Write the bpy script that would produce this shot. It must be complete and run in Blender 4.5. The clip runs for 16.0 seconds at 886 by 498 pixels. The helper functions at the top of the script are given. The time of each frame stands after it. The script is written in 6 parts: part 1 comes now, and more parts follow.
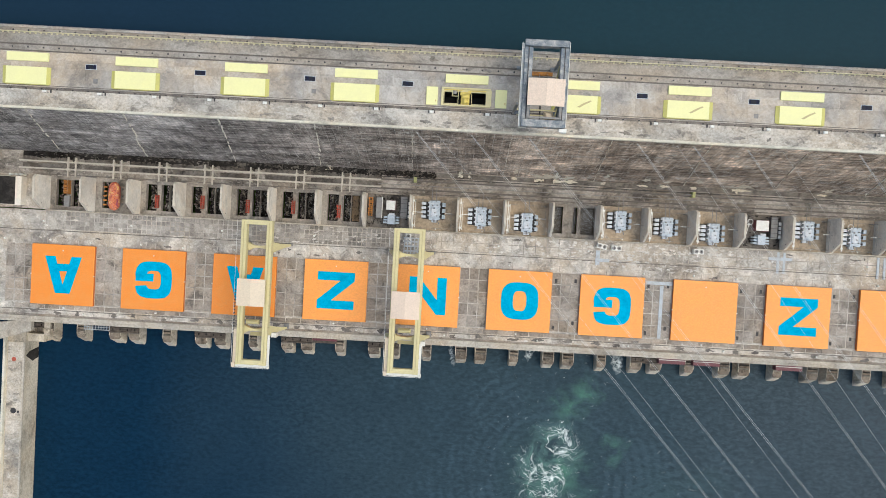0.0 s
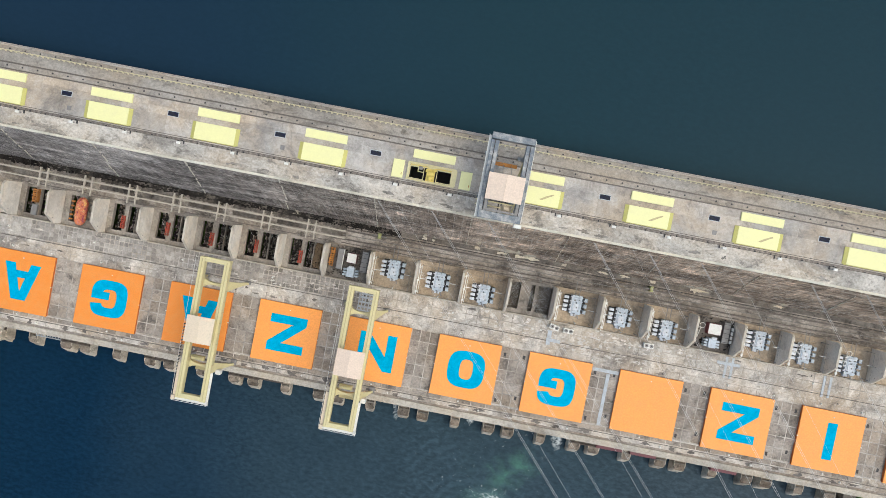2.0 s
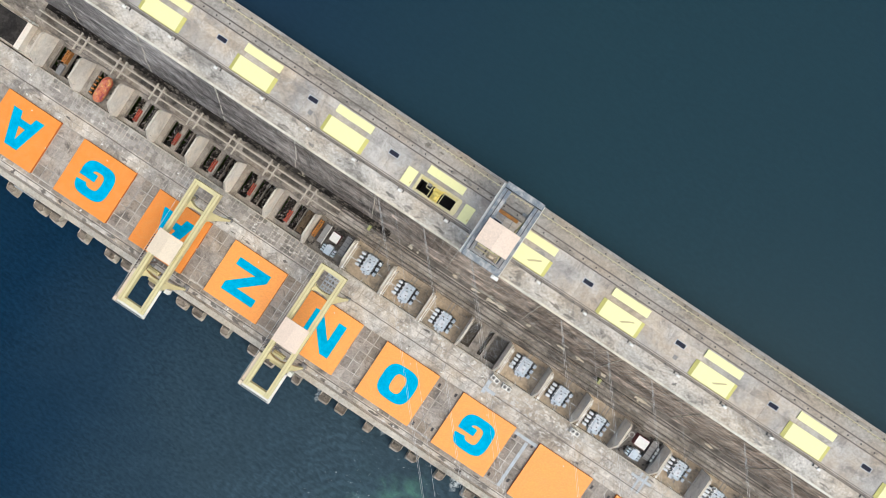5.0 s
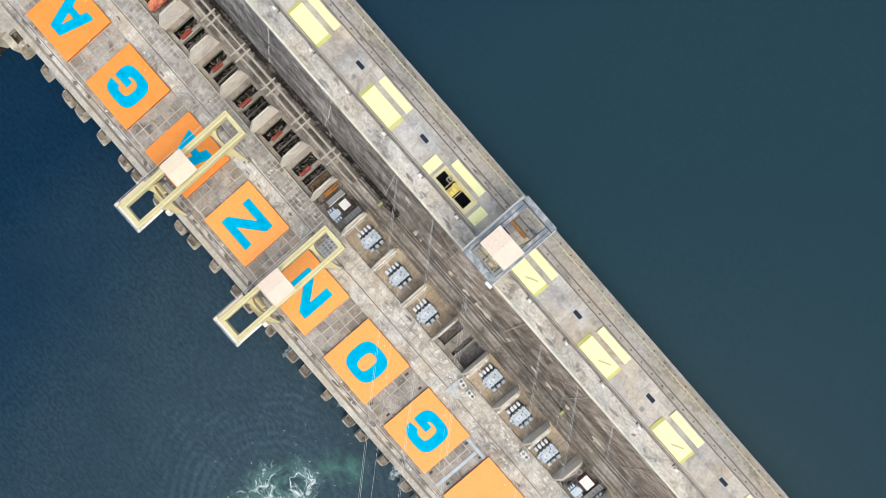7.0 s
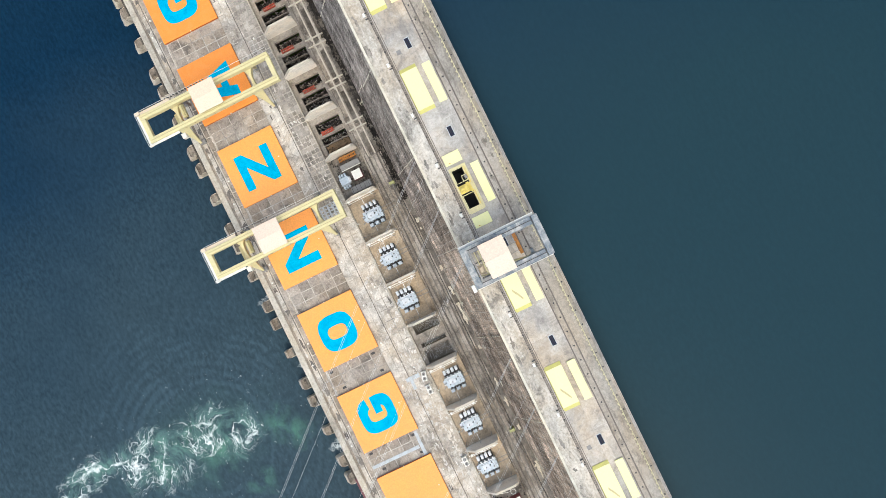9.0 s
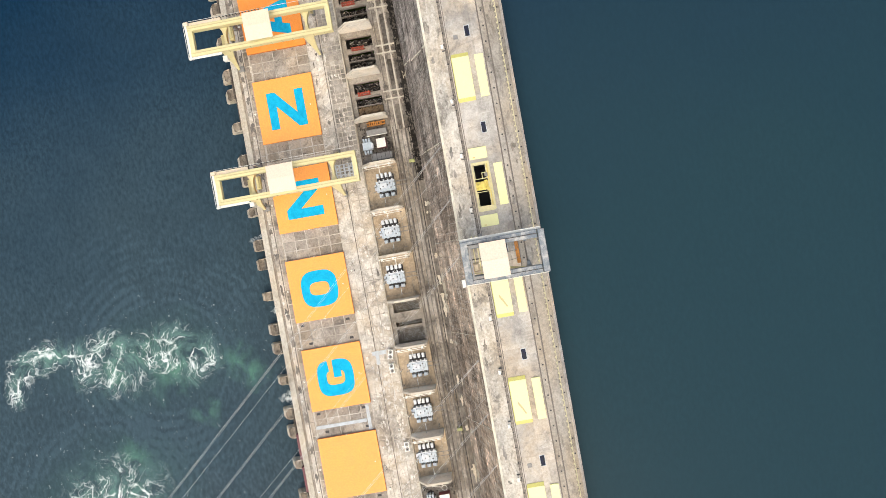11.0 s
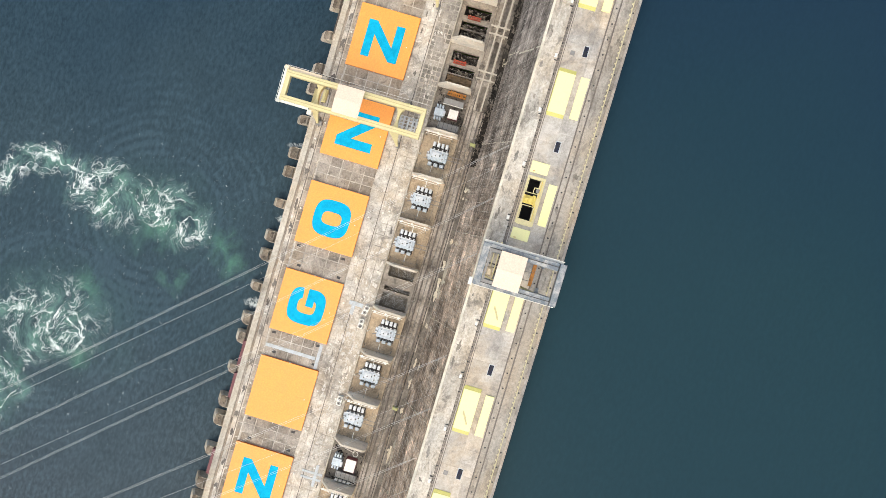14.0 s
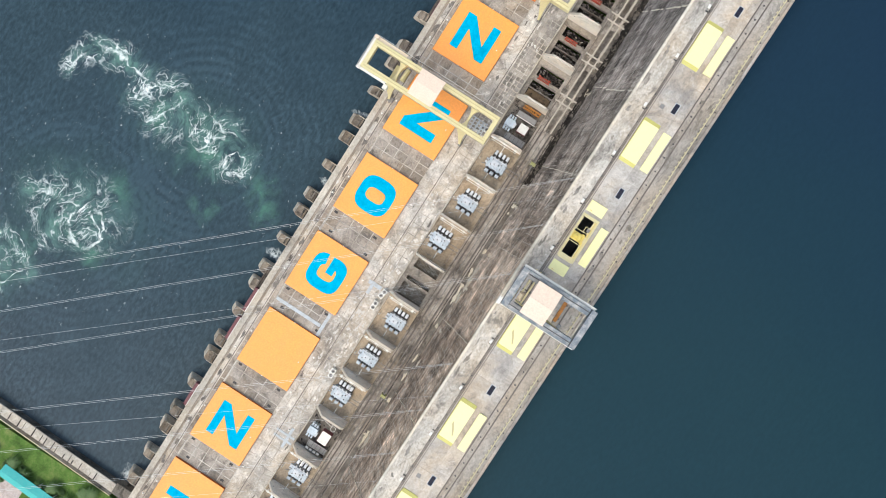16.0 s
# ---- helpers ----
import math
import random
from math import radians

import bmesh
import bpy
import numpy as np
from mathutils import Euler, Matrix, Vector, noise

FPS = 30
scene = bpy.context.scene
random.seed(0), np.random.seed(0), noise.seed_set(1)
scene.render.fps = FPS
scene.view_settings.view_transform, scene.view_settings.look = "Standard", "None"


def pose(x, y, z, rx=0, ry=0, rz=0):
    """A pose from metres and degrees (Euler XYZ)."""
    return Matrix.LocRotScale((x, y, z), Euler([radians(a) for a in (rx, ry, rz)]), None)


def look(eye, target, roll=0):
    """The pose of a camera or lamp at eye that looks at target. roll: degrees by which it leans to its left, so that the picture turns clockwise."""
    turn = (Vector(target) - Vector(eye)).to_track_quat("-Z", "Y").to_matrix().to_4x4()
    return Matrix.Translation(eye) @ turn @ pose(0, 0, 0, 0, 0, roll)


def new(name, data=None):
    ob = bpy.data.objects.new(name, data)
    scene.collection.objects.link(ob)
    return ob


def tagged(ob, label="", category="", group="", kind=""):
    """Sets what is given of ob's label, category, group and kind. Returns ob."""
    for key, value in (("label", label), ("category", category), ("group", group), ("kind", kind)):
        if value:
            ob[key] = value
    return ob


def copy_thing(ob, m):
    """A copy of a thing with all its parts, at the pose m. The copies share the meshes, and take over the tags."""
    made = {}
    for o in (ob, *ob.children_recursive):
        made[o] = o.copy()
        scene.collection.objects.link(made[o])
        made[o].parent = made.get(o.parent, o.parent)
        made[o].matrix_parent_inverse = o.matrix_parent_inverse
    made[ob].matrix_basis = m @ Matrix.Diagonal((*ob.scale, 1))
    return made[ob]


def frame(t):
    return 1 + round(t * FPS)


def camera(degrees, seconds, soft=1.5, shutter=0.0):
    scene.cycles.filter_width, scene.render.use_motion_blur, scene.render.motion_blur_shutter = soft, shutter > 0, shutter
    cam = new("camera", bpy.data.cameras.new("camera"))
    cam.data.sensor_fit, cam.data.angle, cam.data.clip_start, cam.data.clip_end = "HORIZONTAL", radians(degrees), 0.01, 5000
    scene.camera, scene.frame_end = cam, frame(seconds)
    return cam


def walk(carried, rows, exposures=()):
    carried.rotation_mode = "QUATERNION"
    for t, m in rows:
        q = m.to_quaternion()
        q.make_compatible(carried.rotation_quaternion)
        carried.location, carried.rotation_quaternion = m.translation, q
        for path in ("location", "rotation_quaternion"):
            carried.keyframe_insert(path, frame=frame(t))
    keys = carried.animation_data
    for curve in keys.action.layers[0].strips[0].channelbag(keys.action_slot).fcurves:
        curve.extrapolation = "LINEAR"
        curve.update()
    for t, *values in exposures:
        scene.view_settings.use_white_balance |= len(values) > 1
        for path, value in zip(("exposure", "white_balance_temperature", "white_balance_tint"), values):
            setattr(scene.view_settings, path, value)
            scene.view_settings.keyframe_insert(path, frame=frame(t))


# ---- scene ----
cam = camera(67.0, 16.0, 0.8)
# seconds, eye in metres, then the turns about x, y and z in degrees (all zero: straight down)
PATH = [
    (0.0, 43.20, 10.15, 196.73, -1.423, 0.956, 3.193),
    (0.5, 46.05, 15.55, 196.81, -1.405, 0.954, 4.415),
    (1.0, 48.93, 21.37, 196.87, -1.455, 1.037, 5.817),
    (1.5, 51.46, 26.62, 197.05, -1.518, 1.165, 7.986),
    (2.0, 53.18, 30.93, 197.04, -1.598, 1.254, 10.998),
    (2.5, 54.13, 34.56, 197.05, -1.643, 1.308, 14.556),
    (3.0, 54.68, 36.95, 196.87, -1.618, 1.345, 18.121),
    (3.5, 54.99, 38.23, 196.97, -1.538, 1.370, 21.723),
    (4.0, 54.82, 38.88, 197.12, -1.446, 1.404, 25.692),
    (6.5, 54.21, 38.22, 196.61, -1.276, 1.991, 45.253),
    (7.0, 54.35, 38.32, 196.81, -1.290, 2.077, 48.943),
    (7.5, 54.41, 38.48, 196.76, -1.313, 2.148, 52.522),
    (8.0, 54.43, 38.69, 196.73, -1.318, 2.232, 56.409),
    (8.5, 54.33, 38.75, 196.82, -1.354, 2.232, 60.137),
    (9.0, 54.20, 38.71, 197.18, -1.370, 2.186, 64.005),
    (11.5, 55.02, 36.13, 198.71, -1.402, 1.741, 84.115),
    (12.0, 55.48, 36.00, 198.33, -1.368, 1.666, 88.565),
    (12.5, 55.86, 35.10, 197.93, -1.326, 1.650, 93.197),
    (13.0, 56.24, 33.72, 197.87, -1.295, 1.674, 97.647),
    (13.5, 56.34, 32.10, 197.68, -1.305, 1.761, 102.103),
    (14.0, 56.19, 30.24, 197.19, -1.376, 1.947, 106.430),
    (14.5, 55.88, 28.27, 196.96, -1.470, 2.195, 110.722),
    (15.0, 55.57, 25.62, 196.35, -1.581, 2.467, 114.731),
    (15.5, 55.67, 23.23, 195.95, -1.643, 2.673, 118.601),
    (16.0, 55.79, 21.14, 196.07, -1.686, 2.791, 122.719),
]
walk(cam, [(t, pose(x, y, z, rx, ry, rz)) for t, x, y, z, rx, ry, rz in PATH],
     [(0.0, 0.37, 6420, 3), (4.0, 0.47, 6400, 4), (9.0, 0.79, 6400, 3), (11.5, 0.89, 7250, 6), (13.0, 0.89, 7300, 6), (14.5, 0.81, 6700, 4), (16.0, 0.73, 6450, 4)])

# ---- world, sun and exposure ----
world = bpy.data.worlds.new("sky")
scene.world = world
world.use_nodes = True
wn = world.node_tree
sky = wn.nodes.new("ShaderNodeTexSky")
sky.sky_type = "NISHITA"
sky.sun_disc = False
SUN_ELEVATION, SUN_AZIMUTH = 63.0, 95.0      # azimuth from +y towards +x
sky.sun_elevation, sky.sun_rotation = radians(SUN_ELEVATION), radians(SUN_AZIMUTH)
sky.dust_density, sky.ozone_density = 4.0, 0.8
background = wn.nodes["Background"]
background.inputs["Strength"].default_value = 0.142
wn.links.new(sky.outputs[0], background.inputs["Color"])
sun_data = bpy.data.lights.new("sun", "SUN")
sun_data.energy, sun_data.angle, sun_data.color = 1.0, radians(85), (1.0, 0.985, 0.965)
sun = new("sun", sun_data)
away = Vector((math.sin(radians(SUN_AZIMUTH)) * math.cos(radians(SUN_ELEVATION)),
               math.cos(radians(SUN_AZIMUTH)) * math.cos(radians(SUN_ELEVATION)), math.sin(radians(SUN_ELEVATION))))
sun.matrix_world = look(away * 300, (0, 0, 0))


# ---- materials ----
def material(name, rough=0.8, metal=0.0):
    m = bpy.data.materials.new(name)
    m.use_nodes = True
    b = m.node_tree.nodes["Principled BSDF"]
    b.inputs["Roughness"].default_value, b.inputs["Metallic"].default_value = rough, metal
    if rough > 0.7:
        b.inputs["Specular IOR Level"].default_value = 0.12
    return m, m.node_tree.nodes, m.node_tree.links, b


def mapped(nodes, links, scale, offset=(0, 0, 0)):
    g = nodes.new("ShaderNodeNewGeometry")
    v = nodes.new("ShaderNodeVectorMath")
    v.operation = "MULTIPLY_ADD"
    v.inputs[1].default_value, v.inputs[2].default_value = scale, offset
    links.new(g.outputs["Position"], v.inputs[0])
    return v.outputs[0]


def noisy(nodes, links, scale, detail=4.0, rough=0.6, offset=(0, 0, 0), distortion=0.0):
    """Noise over the place, with a scale per metre for each axis."""
    n = nodes.new("ShaderNodeTexNoise")
    n.inputs["Scale"].default_value, n.inputs["Detail"].default_value = 1.0, detail
    n.inputs["Roughness"].default_value, n.inputs["Distortion"].default_value = rough, distortion
    links.new(mapped(nodes, links, scale, offset), n.inputs["Vector"])
    return n.outputs["Fac"]


def ramp(nodes, links, fac, stops):
    r = nodes.new("ShaderNodeValToRGB")
    e = r.color_ramp.elements
    while len(e) < len(stops):
        e.new(0.5)
    for i, (p, c) in enumerate(stops):
        e[i].position, e[i].color = p, (*c, 1) if len(c) == 3 else (c[0], c[0], c[0], 1)
    links.new(fac, r.inputs["Fac"])
    return r.outputs["Color"]


def mixed(nodes, links, fac, a, b, mode="MIX"):
    m = nodes.new("ShaderNodeMix")
    m.data_type, m.blend_type = "RGBA", mode
    for socket, value in ((m.inputs[0], fac), (m.inputs[6], a), (m.inputs[7], b)):
        if isinstance(value, (int, float)):
            socket.default_value = value
        elif isinstance(value, tuple):
            socket.default_value = (*value, 1)
        else:
            links.new(value, socket)
    return m.outputs[2]


def math_node(nodes, links, op, a, b=0.5):
    m = nodes.new("ShaderNodeMath")
    m.operation = op
    for i, value in enumerate((a, b)):
        if isinstance(value, (int, float)):
            m.inputs[i].default_value = value
        else:
            links.new(value, m.inputs[i])
    return m.outputs[0]


def bumped(nodes, links, b, height, strength=0.3, distance=0.05):
    n = nodes.new("ShaderNodeBump")
    n.inputs["Strength"].default_value, n.inputs["Distance"].default_value = strength, distance
    links.new(height, n.inputs["Height"])
    links.new(n.outputs["Normal"], b.inputs["Normal"])


def concrete(name, light, mid, dark, stain=0.5, white=0.35, seed=0.0, piece=0.0, stretch=(1, 1, 1), warm=0.35, grit=0.55):
    """Weathered concrete: broad mottling, brownish washes, soft dark stains, pale lime blooms, specks and grain."""
    m, n, l, b = material(name, 0.9)
    s = lambda k: (k * stretch[0], k * stretch[1], k * stretch[2])
    black, pale = tuple(c * 0.55 for c in dark), tuple(min(1, c * 1.35) for c in light)
    broad = noisy(n, l, s(0.06), 7, 0.66, (seed, seed * 1.7, 3), 0.3)
    col = ramp(n, l, broad, [(0.36, dark), (0.49, mid), (0.63, light)])
    wash = noisy(n, l, s(0.09), 5, 0.6, (4, seed, 1), 0.4)
    col = mixed(n, l, math_node(n, l, "MULTIPLY", ramp(n, l, wash, [(0.42, (0,)), (0.62, (1,))]), warm), col, (mid[0] * 1.2, mid[1] * 1.02, mid[2] * 0.8))
    patch = noisy(n, l, s(0.22), 9, 0.72, (seed + 9, 4, seed), 0.5)
    col = mixed(n, l, math_node(n, l, "MULTIPLY", ramp(n, l, patch, [(0.36, (1,)), (0.47, (0,))]), stain), col, black)
    col = mixed(n, l, math_node(n, l, "MULTIPLY", ramp(n, l, patch, [(0.52, (0,)), (0.66, (1,))]), white * 0.9), col, pale)
    lime = noisy(n, l, s(0.6), 9, 0.78, (seed, 31, 7), 0.7)
    col = mixed(n, l, math_node(n, l, "MULTIPLY", ramp(n, l, lime, [(0.55, (0,)), (0.66, (1,))]), white), col, pale)
    col = mixed(n, l, math_node(n, l, "MULTIPLY", ramp(n, l, lime, [(0.34, (1,)), (0.45, (0,))]), stain * 0.8), col, black)
    grain = noisy(n, l, (1.7, 1.7, 1.7), 7, 0.75, (seed, 0, 0))
    col = mixed(n, l, grit, col, ramp(n, l, grain, [(0.36, (0.6,)), (0.5, (1.0,)), (0.64, (1.36,))]), "MULTIPLY")
    if piece:
        o = n.new("ShaderNodeObjectInfo")
        col = mixed(n, l, 1.0, col, ramp(n, l, o.outputs["Random"], [(0, (1 - piece,)), (1, (1 + piece * 0.6,))]), "MULTIPLY")
    l.new(col, b.inputs["Base Color"])
    bumped(n, l, b, grain, 0.35, 0.06)
    return m


def painted(name, colour, worn, amount=0.25, rough=0.5, scale=0.5, metal=0.0, seed=0.0, stretch=(1, 1, 1), grit=0.35):
    """Paint that has faded in patches and lost some of its colour."""
    m, n, l, b = material(name, rough, metal)
    s = lambda k: (k * stretch[0], k * stretch[1], k * stretch[2])
    a = noisy(n, l, s(scale), 6, 0.7, (seed, 2, 5), 0.5)
    col = mixed(n, l, math_node(n, l, "MULTIPLY", ramp(n, l, a, [(0.42, (0,)), (0.68, (1,))]), amount), colour, worn)
    grain = noisy(n, l, s(scale * 9), 4, 0.65, (seed, 0, 1))
    col = mixed(n, l, grit, col, ramp(n, l, grain, [(0.35, (0.72,)), (0.65, (1.22,))]), "MULTIPLY")
    l.new(col, b.inputs["Base Color"])
    bumped(n, l, b, grain, 0.15, 0.02)
    return m


CONCRETE_CREST = concrete("concrete_crest", (0.48, 0.447, 0.405), (0.385, 0.36, 0.326), (0.27, 0.251, 0.23), 0.5, 0.35, 3.0, 0.16, (0.8, 0.8, 1), 0.75, 0.4)
CONCRETE_TRACK = concrete("concrete_track", (0.37, 0.34, 0.30), (0.30, 0.275, 0.24), (0.21, 0.19, 0.165), 0.6, 0.25, 7.0, 0, (0.5, 1.2, 1), 0.5, 0.6)
CONCRETE_WALKWAY = concrete("concrete_walkway", (0.53, 0.495, 0.44), (0.40, 0.372, 0.328), (0.24, 0.222, 0.195), 0.8, 0.5, 12.0, 0, (0.7, 1.2, 1), 0.5, 0.6)
CONCRETE_DECK = concrete("concrete_deck", (0.55, 0.512, 0.455), (0.385, 0.355, 0.315), (0.22, 0.2, 0.178), 0.65, 0.75, 21.0, 0, (1, 1, 1), 0.6, 0.5)
CONCRETE_SLAB = concrete("concrete_slab", (0.40, 0.355, 0.305), (0.30, 0.265, 0.228), (0.18, 0.158, 0.137), 0.8, 0.45, 28.0, 0.22, (0.8, 0.8, 1), 0.5, 0.55)
CONCRETE_PALE = concrete("concrete_pale", (0.49, 0.45, 0.385), (0.405, 0.37, 0.315), (0.29, 0.262, 0.222), 0.4, 0.3, 40.0)
CONCRETE_WALL = concrete("concrete_fire_wall", (0.80, 0.75, 0.67), (0.72, 0.67, 0.595), (0.54, 0.50, 0.44), 0.3, 0.12, 51.0, grit=0.25)
CONCRETE_PIER = concrete("concrete_pier", (0.64, 0.575, 0.475), (0.49, 0.435, 0.355), (0.26, 0.228, 0.185), 0.65, 0.3, 60.0, stretch=(1.5, 1.5, 0.5))
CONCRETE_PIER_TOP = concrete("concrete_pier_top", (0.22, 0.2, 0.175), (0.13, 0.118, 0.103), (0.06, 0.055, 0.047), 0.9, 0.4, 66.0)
CONCRETE_YARD = concrete("concrete_yard", (0.41, 0.37, 0.325), (0.265, 0.238, 0.208), (0.12, 0.107, 0.094), 0.85, 0.7, 75.0, 0, (0.7, 1.0, 1), 0.4, 0.75)
BAY_FLOOR = concrete("bay_gravel", (0.455, 0.37, 0.272), (0.36, 0.292, 0.213), (0.25, 0.203, 0.15), 0.6, 0.35, 83.0)
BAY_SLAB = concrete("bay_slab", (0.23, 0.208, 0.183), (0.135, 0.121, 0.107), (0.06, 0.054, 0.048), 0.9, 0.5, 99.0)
BAY_GREY = concrete("bay_grey_floor", (0.36, 0.328, 0.288), (0.26, 0.236, 0.207), (0.145, 0.131, 0.115), 0.7, 0.4, 103.0, grit=0.5)
# near-black for grimy debris, and for shade painted into pits and recesses
BAY_DARK = concrete("dark_grime_and_pit_shade", (0.055, 0.05, 0.045), (0.03, 0.027, 0.025), (0.015, 0.013, 0.012), 0.9, 0.5, 90.0)


WALL_TAN = concrete("tan_training_wall", (0.58, 0.515, 0.415), (0.47, 0.415, 0.33), (0.30, 0.262, 0.208), 0.55, 0.3, 145.0, stretch=(1, 0.6, 1))
CREAM_EDGE = concrete("cream_parapet", (0.66, 0.63, 0.54), (0.58, 0.55, 0.465), (0.42, 0.395, 0.33), 0.35, 0.2, 140.0, grit=0.3)
PIER_CAP = concrete("concrete_pier_cap", (0.31, 0.26, 0.205), (0.18, 0.152, 0.123), (0.07, 0.06, 0.05), 0.9, 0.35, 150.0, stretch=(1.6, 1.6, 1))


def face_material():
    """The dam's downstream face: brown-black algae in blocks of unlike tone, level lift lines, faint runs down the slope and flecks of lime."""
    m, n, l, b = material("concrete_dam_face", 0.92)
    b.inputs["Specular IOR Level"].default_value = 0.04
    place = n.new("ShaderNodeSeparateXYZ")
    l.new(mapped(n, l, (1, 1, 1)), place.inputs[0])
    broad = noisy(n, l, (0.03, 0.02, 0.075), 6, 0.62, (5, 1, 2), 0.5)
    col = ramp(n, l, broad, [(0.34, (0.125, 0.106, 0.09)), (0.48, (0.25, 0.215, 0.183)), (0.64, (0.47, 0.41, 0.35))])
    # each concrete block between two joints has its own tone
    block = n.new("ShaderNodeTexWhiteNoise")
    block.noise_dimensions = "1D"
    lean = math_node(n, l, "SUBTRACT", place.outputs["X"], math_node(n, l, "MULTIPLY", place.outputs["Z"], 0.04))
    l.new(math_node(n, l, "FLOOR", math_node(n, l, "MULTIPLY", math_node(n, l, "ADD", lean, 88.5), 1 / 24.2)), block.inputs["W"])
    col = mixed(n, l, 1.0, col, ramp(n, l, block.outputs["Value"], [(0, (0.78,)), (1, (1.2,))]), "MULTIPLY")
    # level lifts, finer and finer
    for zs, xs, off, low, high, amount in ((0.5, 0.02, 2, 0.65, 1.35, 0.6), (1.4, 0.09, 5, 0.6, 1.45, 0.6), (3.2, 0.30, 8, 0.6, 1.4, 0.5)):
        lift = noisy(n, l, (xs, 0.0, zs), 4, 0.7, (off, 7, off), 0.0)
        col = mixed(n, l, amount, col, ramp(n, l, lift, [(0.40, (low,)), (0.5, (0.98,)), (0.60, (high,))]), "MULTIPLY")
    # runs down the slope
    run = noisy(n, l, (0.55, 0.0, 0.055), 5, 0.72, (1, 0, 8), 0.0)
    col = mixed(n, l, 0.6, col, ramp(n, l, run, [(0.38, (0.62,)), (0.5, (1.0,)), (0.62, (1.5,))]), "MULTIPLY")
    run = noisy(n, l, (1.7, 0.0, 0.14), 5, 0.75, (4, 0, 3), 0.0)
    col = mixed(n, l, 0.45, col, ramp(n, l, run, [(0.38, (0.6,)), (0.5, (1.0,)), (0.62, (1.5,))]), "MULTIPLY")
    side = ramp(n, l, math_node(n, l, "MULTIPLY", math_node(n, l, "ADD", place.outputs["X"], 20.0), 1 / 90), [(0.0, (0.80, 0.84, 0.92)), (1.0, (1.05, 0.94, 0.84))])
    col = mixed(n, l, 1.0, col, side, "MULTIPLY")
    # cloudy patches, light and dark
    cloud = noisy(n, l, (0.16, 0.1, 0.22), 6, 0.7, (2, 9, 6), 0.8)
    col = mixed(n, l, 0.8, col, ramp(n, l, cloud, [(0.36, (0.45,)), (0.5, (0.98,)), (0.62, (1.8,))]), "MULTIPLY")
    where = noisy(n, l, (0.05, 0.03, 0.12), 5, 0.65, (7, 7, 7), 0.5)
    gate_ = ramp(n, l, where, [(0.42, (0.10,)), (0.57, (0.9,))])
    for scale, offset, low in (((0.26, 0.0, 1.5), (13, 3, 1), 0.575), ((1.1, 0.0, 0.16), (5, 9, 4), 0.585), ((0.8, 0.2, 0.7), (1, 2, 9), 0.58), ((0.22, 0.1, 0.35), (8, 4, 2), 0.60)):
        fleck = noisy(n, l, scale, 7, 0.75, offset, 0.15)
        col = mixed(n, l, math_node(n, l, "MULTIPLY", ramp(n, l, fleck, [(low - 0.02, (0,)), (low + 0.05, (1,))]), gate_), col, (0.50, 0.465, 0.41))
    # rows of formwork marks
    for axis, pitch, width, gate_scale, shift, strength in (("Z", 2.1, 0.08, (0.10, 0.1, 0.4), 3, 0.6), ("Z", 1.3, 0.10, (0.14, 0.1, 0.6), 21, 0.45), ("X", 2.25, 0.07, (0.22, 0.1, 0.2), 15, 0.6)):
        f = math_node(n, l, "FRACT", math_node(n, l, "MULTIPLY", place.outputs[axis], 1 / pitch))
        on = math_node(n, l, "LESS_THAN", f, width)
        pale_gate = ramp(n, l, noisy(n, l, gate_scale, 5, 0.75, (shift, 1, shift)), [(0.47, (0,)), (0.58, (strength,))])
        col = mixed(n, l, math_node(n, l, "MULTIPLY", on, pale_gate), col, (0.50, 0.465, 0.415))
        dark_gate = ramp(n, l, noisy(n, l, gate_scale, 5, 0.75, (shift + 5, 2, shift)), [(0.48, (0,)), (0.60, (strength,))])
        col = mixed(n, l, math_node(n, l, "MULTIPLY", math_node(n, l, "GREATER_THAN", f, 1 - width), dark_gate), col, (0.05, 0.045, 0.04))
    grain = noisy(n, l, (1.6, 1.6, 1.6), 6, 0.75)
    col = mixed(n, l, 0.6, col, ramp(n, l, grain, [(0.38, (0.55,)), (0.62, (1.45,))]), "MULTIPLY")
    l.new(col, b.inputs["Base Color"])
    bumped(n, l, b, grain, 0.4, 0.12)
    return m


DAM_FACE = face_material()
ORANGE = painted("orange_paint", (0.86, 0.32, 0.06), (0.80, 0.30, 0.07), 0.6, 0.55, 0.25, seed=1)
ORANGE_OLD = painted("older_orange_paint", (0.78, 0.245, 0.03), (0.76, 0.28, 0.055), 0.8, 0.6, 0.45, seed=2)
# the cover orange again, darkened to carry the shade on its sides
ORANGE_SHADED = painted("orange_shaded_side", (0.62, 0.16, 0.03), (0.42, 0.13, 0.05), 0.4, 0.6, 0.8, seed=4)
LETTER_BLUE = painted("blue_paint", (0.0, 0.375, 0.60), (0.0, 0.25, 0.43), 0.8, 0.85, 0.6, seed=7)
YELLOW_COVER = painted("pale_yellow_paint", (0.755, 0.725, 0.355), (0.70, 0.665, 0.36), 0.5, 0.6, 0.3, seed=9, grit=0.1)
YELLOW_EDGE = painted("yellow_edge", (0.50, 0.46, 0.13), (0.38, 0.35, 0.14), 0.4, 0.6, 0.8, seed=11)
CRANE_YELLOW = painted("crane_yellow_paint", (0.60, 0.53, 0.28), (0.46, 0.40, 0.25), 0.45, 0.5, 0.7, seed=14)
CRANE_YELLOW_DARK = painted("worn_crane_yellow_paint", (0.47, 0.40, 0.19), (0.34, 0.29, 0.17), 0.5, 0.55, 0.9, seed=16)
MACHINE_YELLOW = painted("machine_yellow", (0.68, 0.53, 0.12), (0.42, 0.33, 0.12), 0.4, 0.45, 1.5, seed=15)
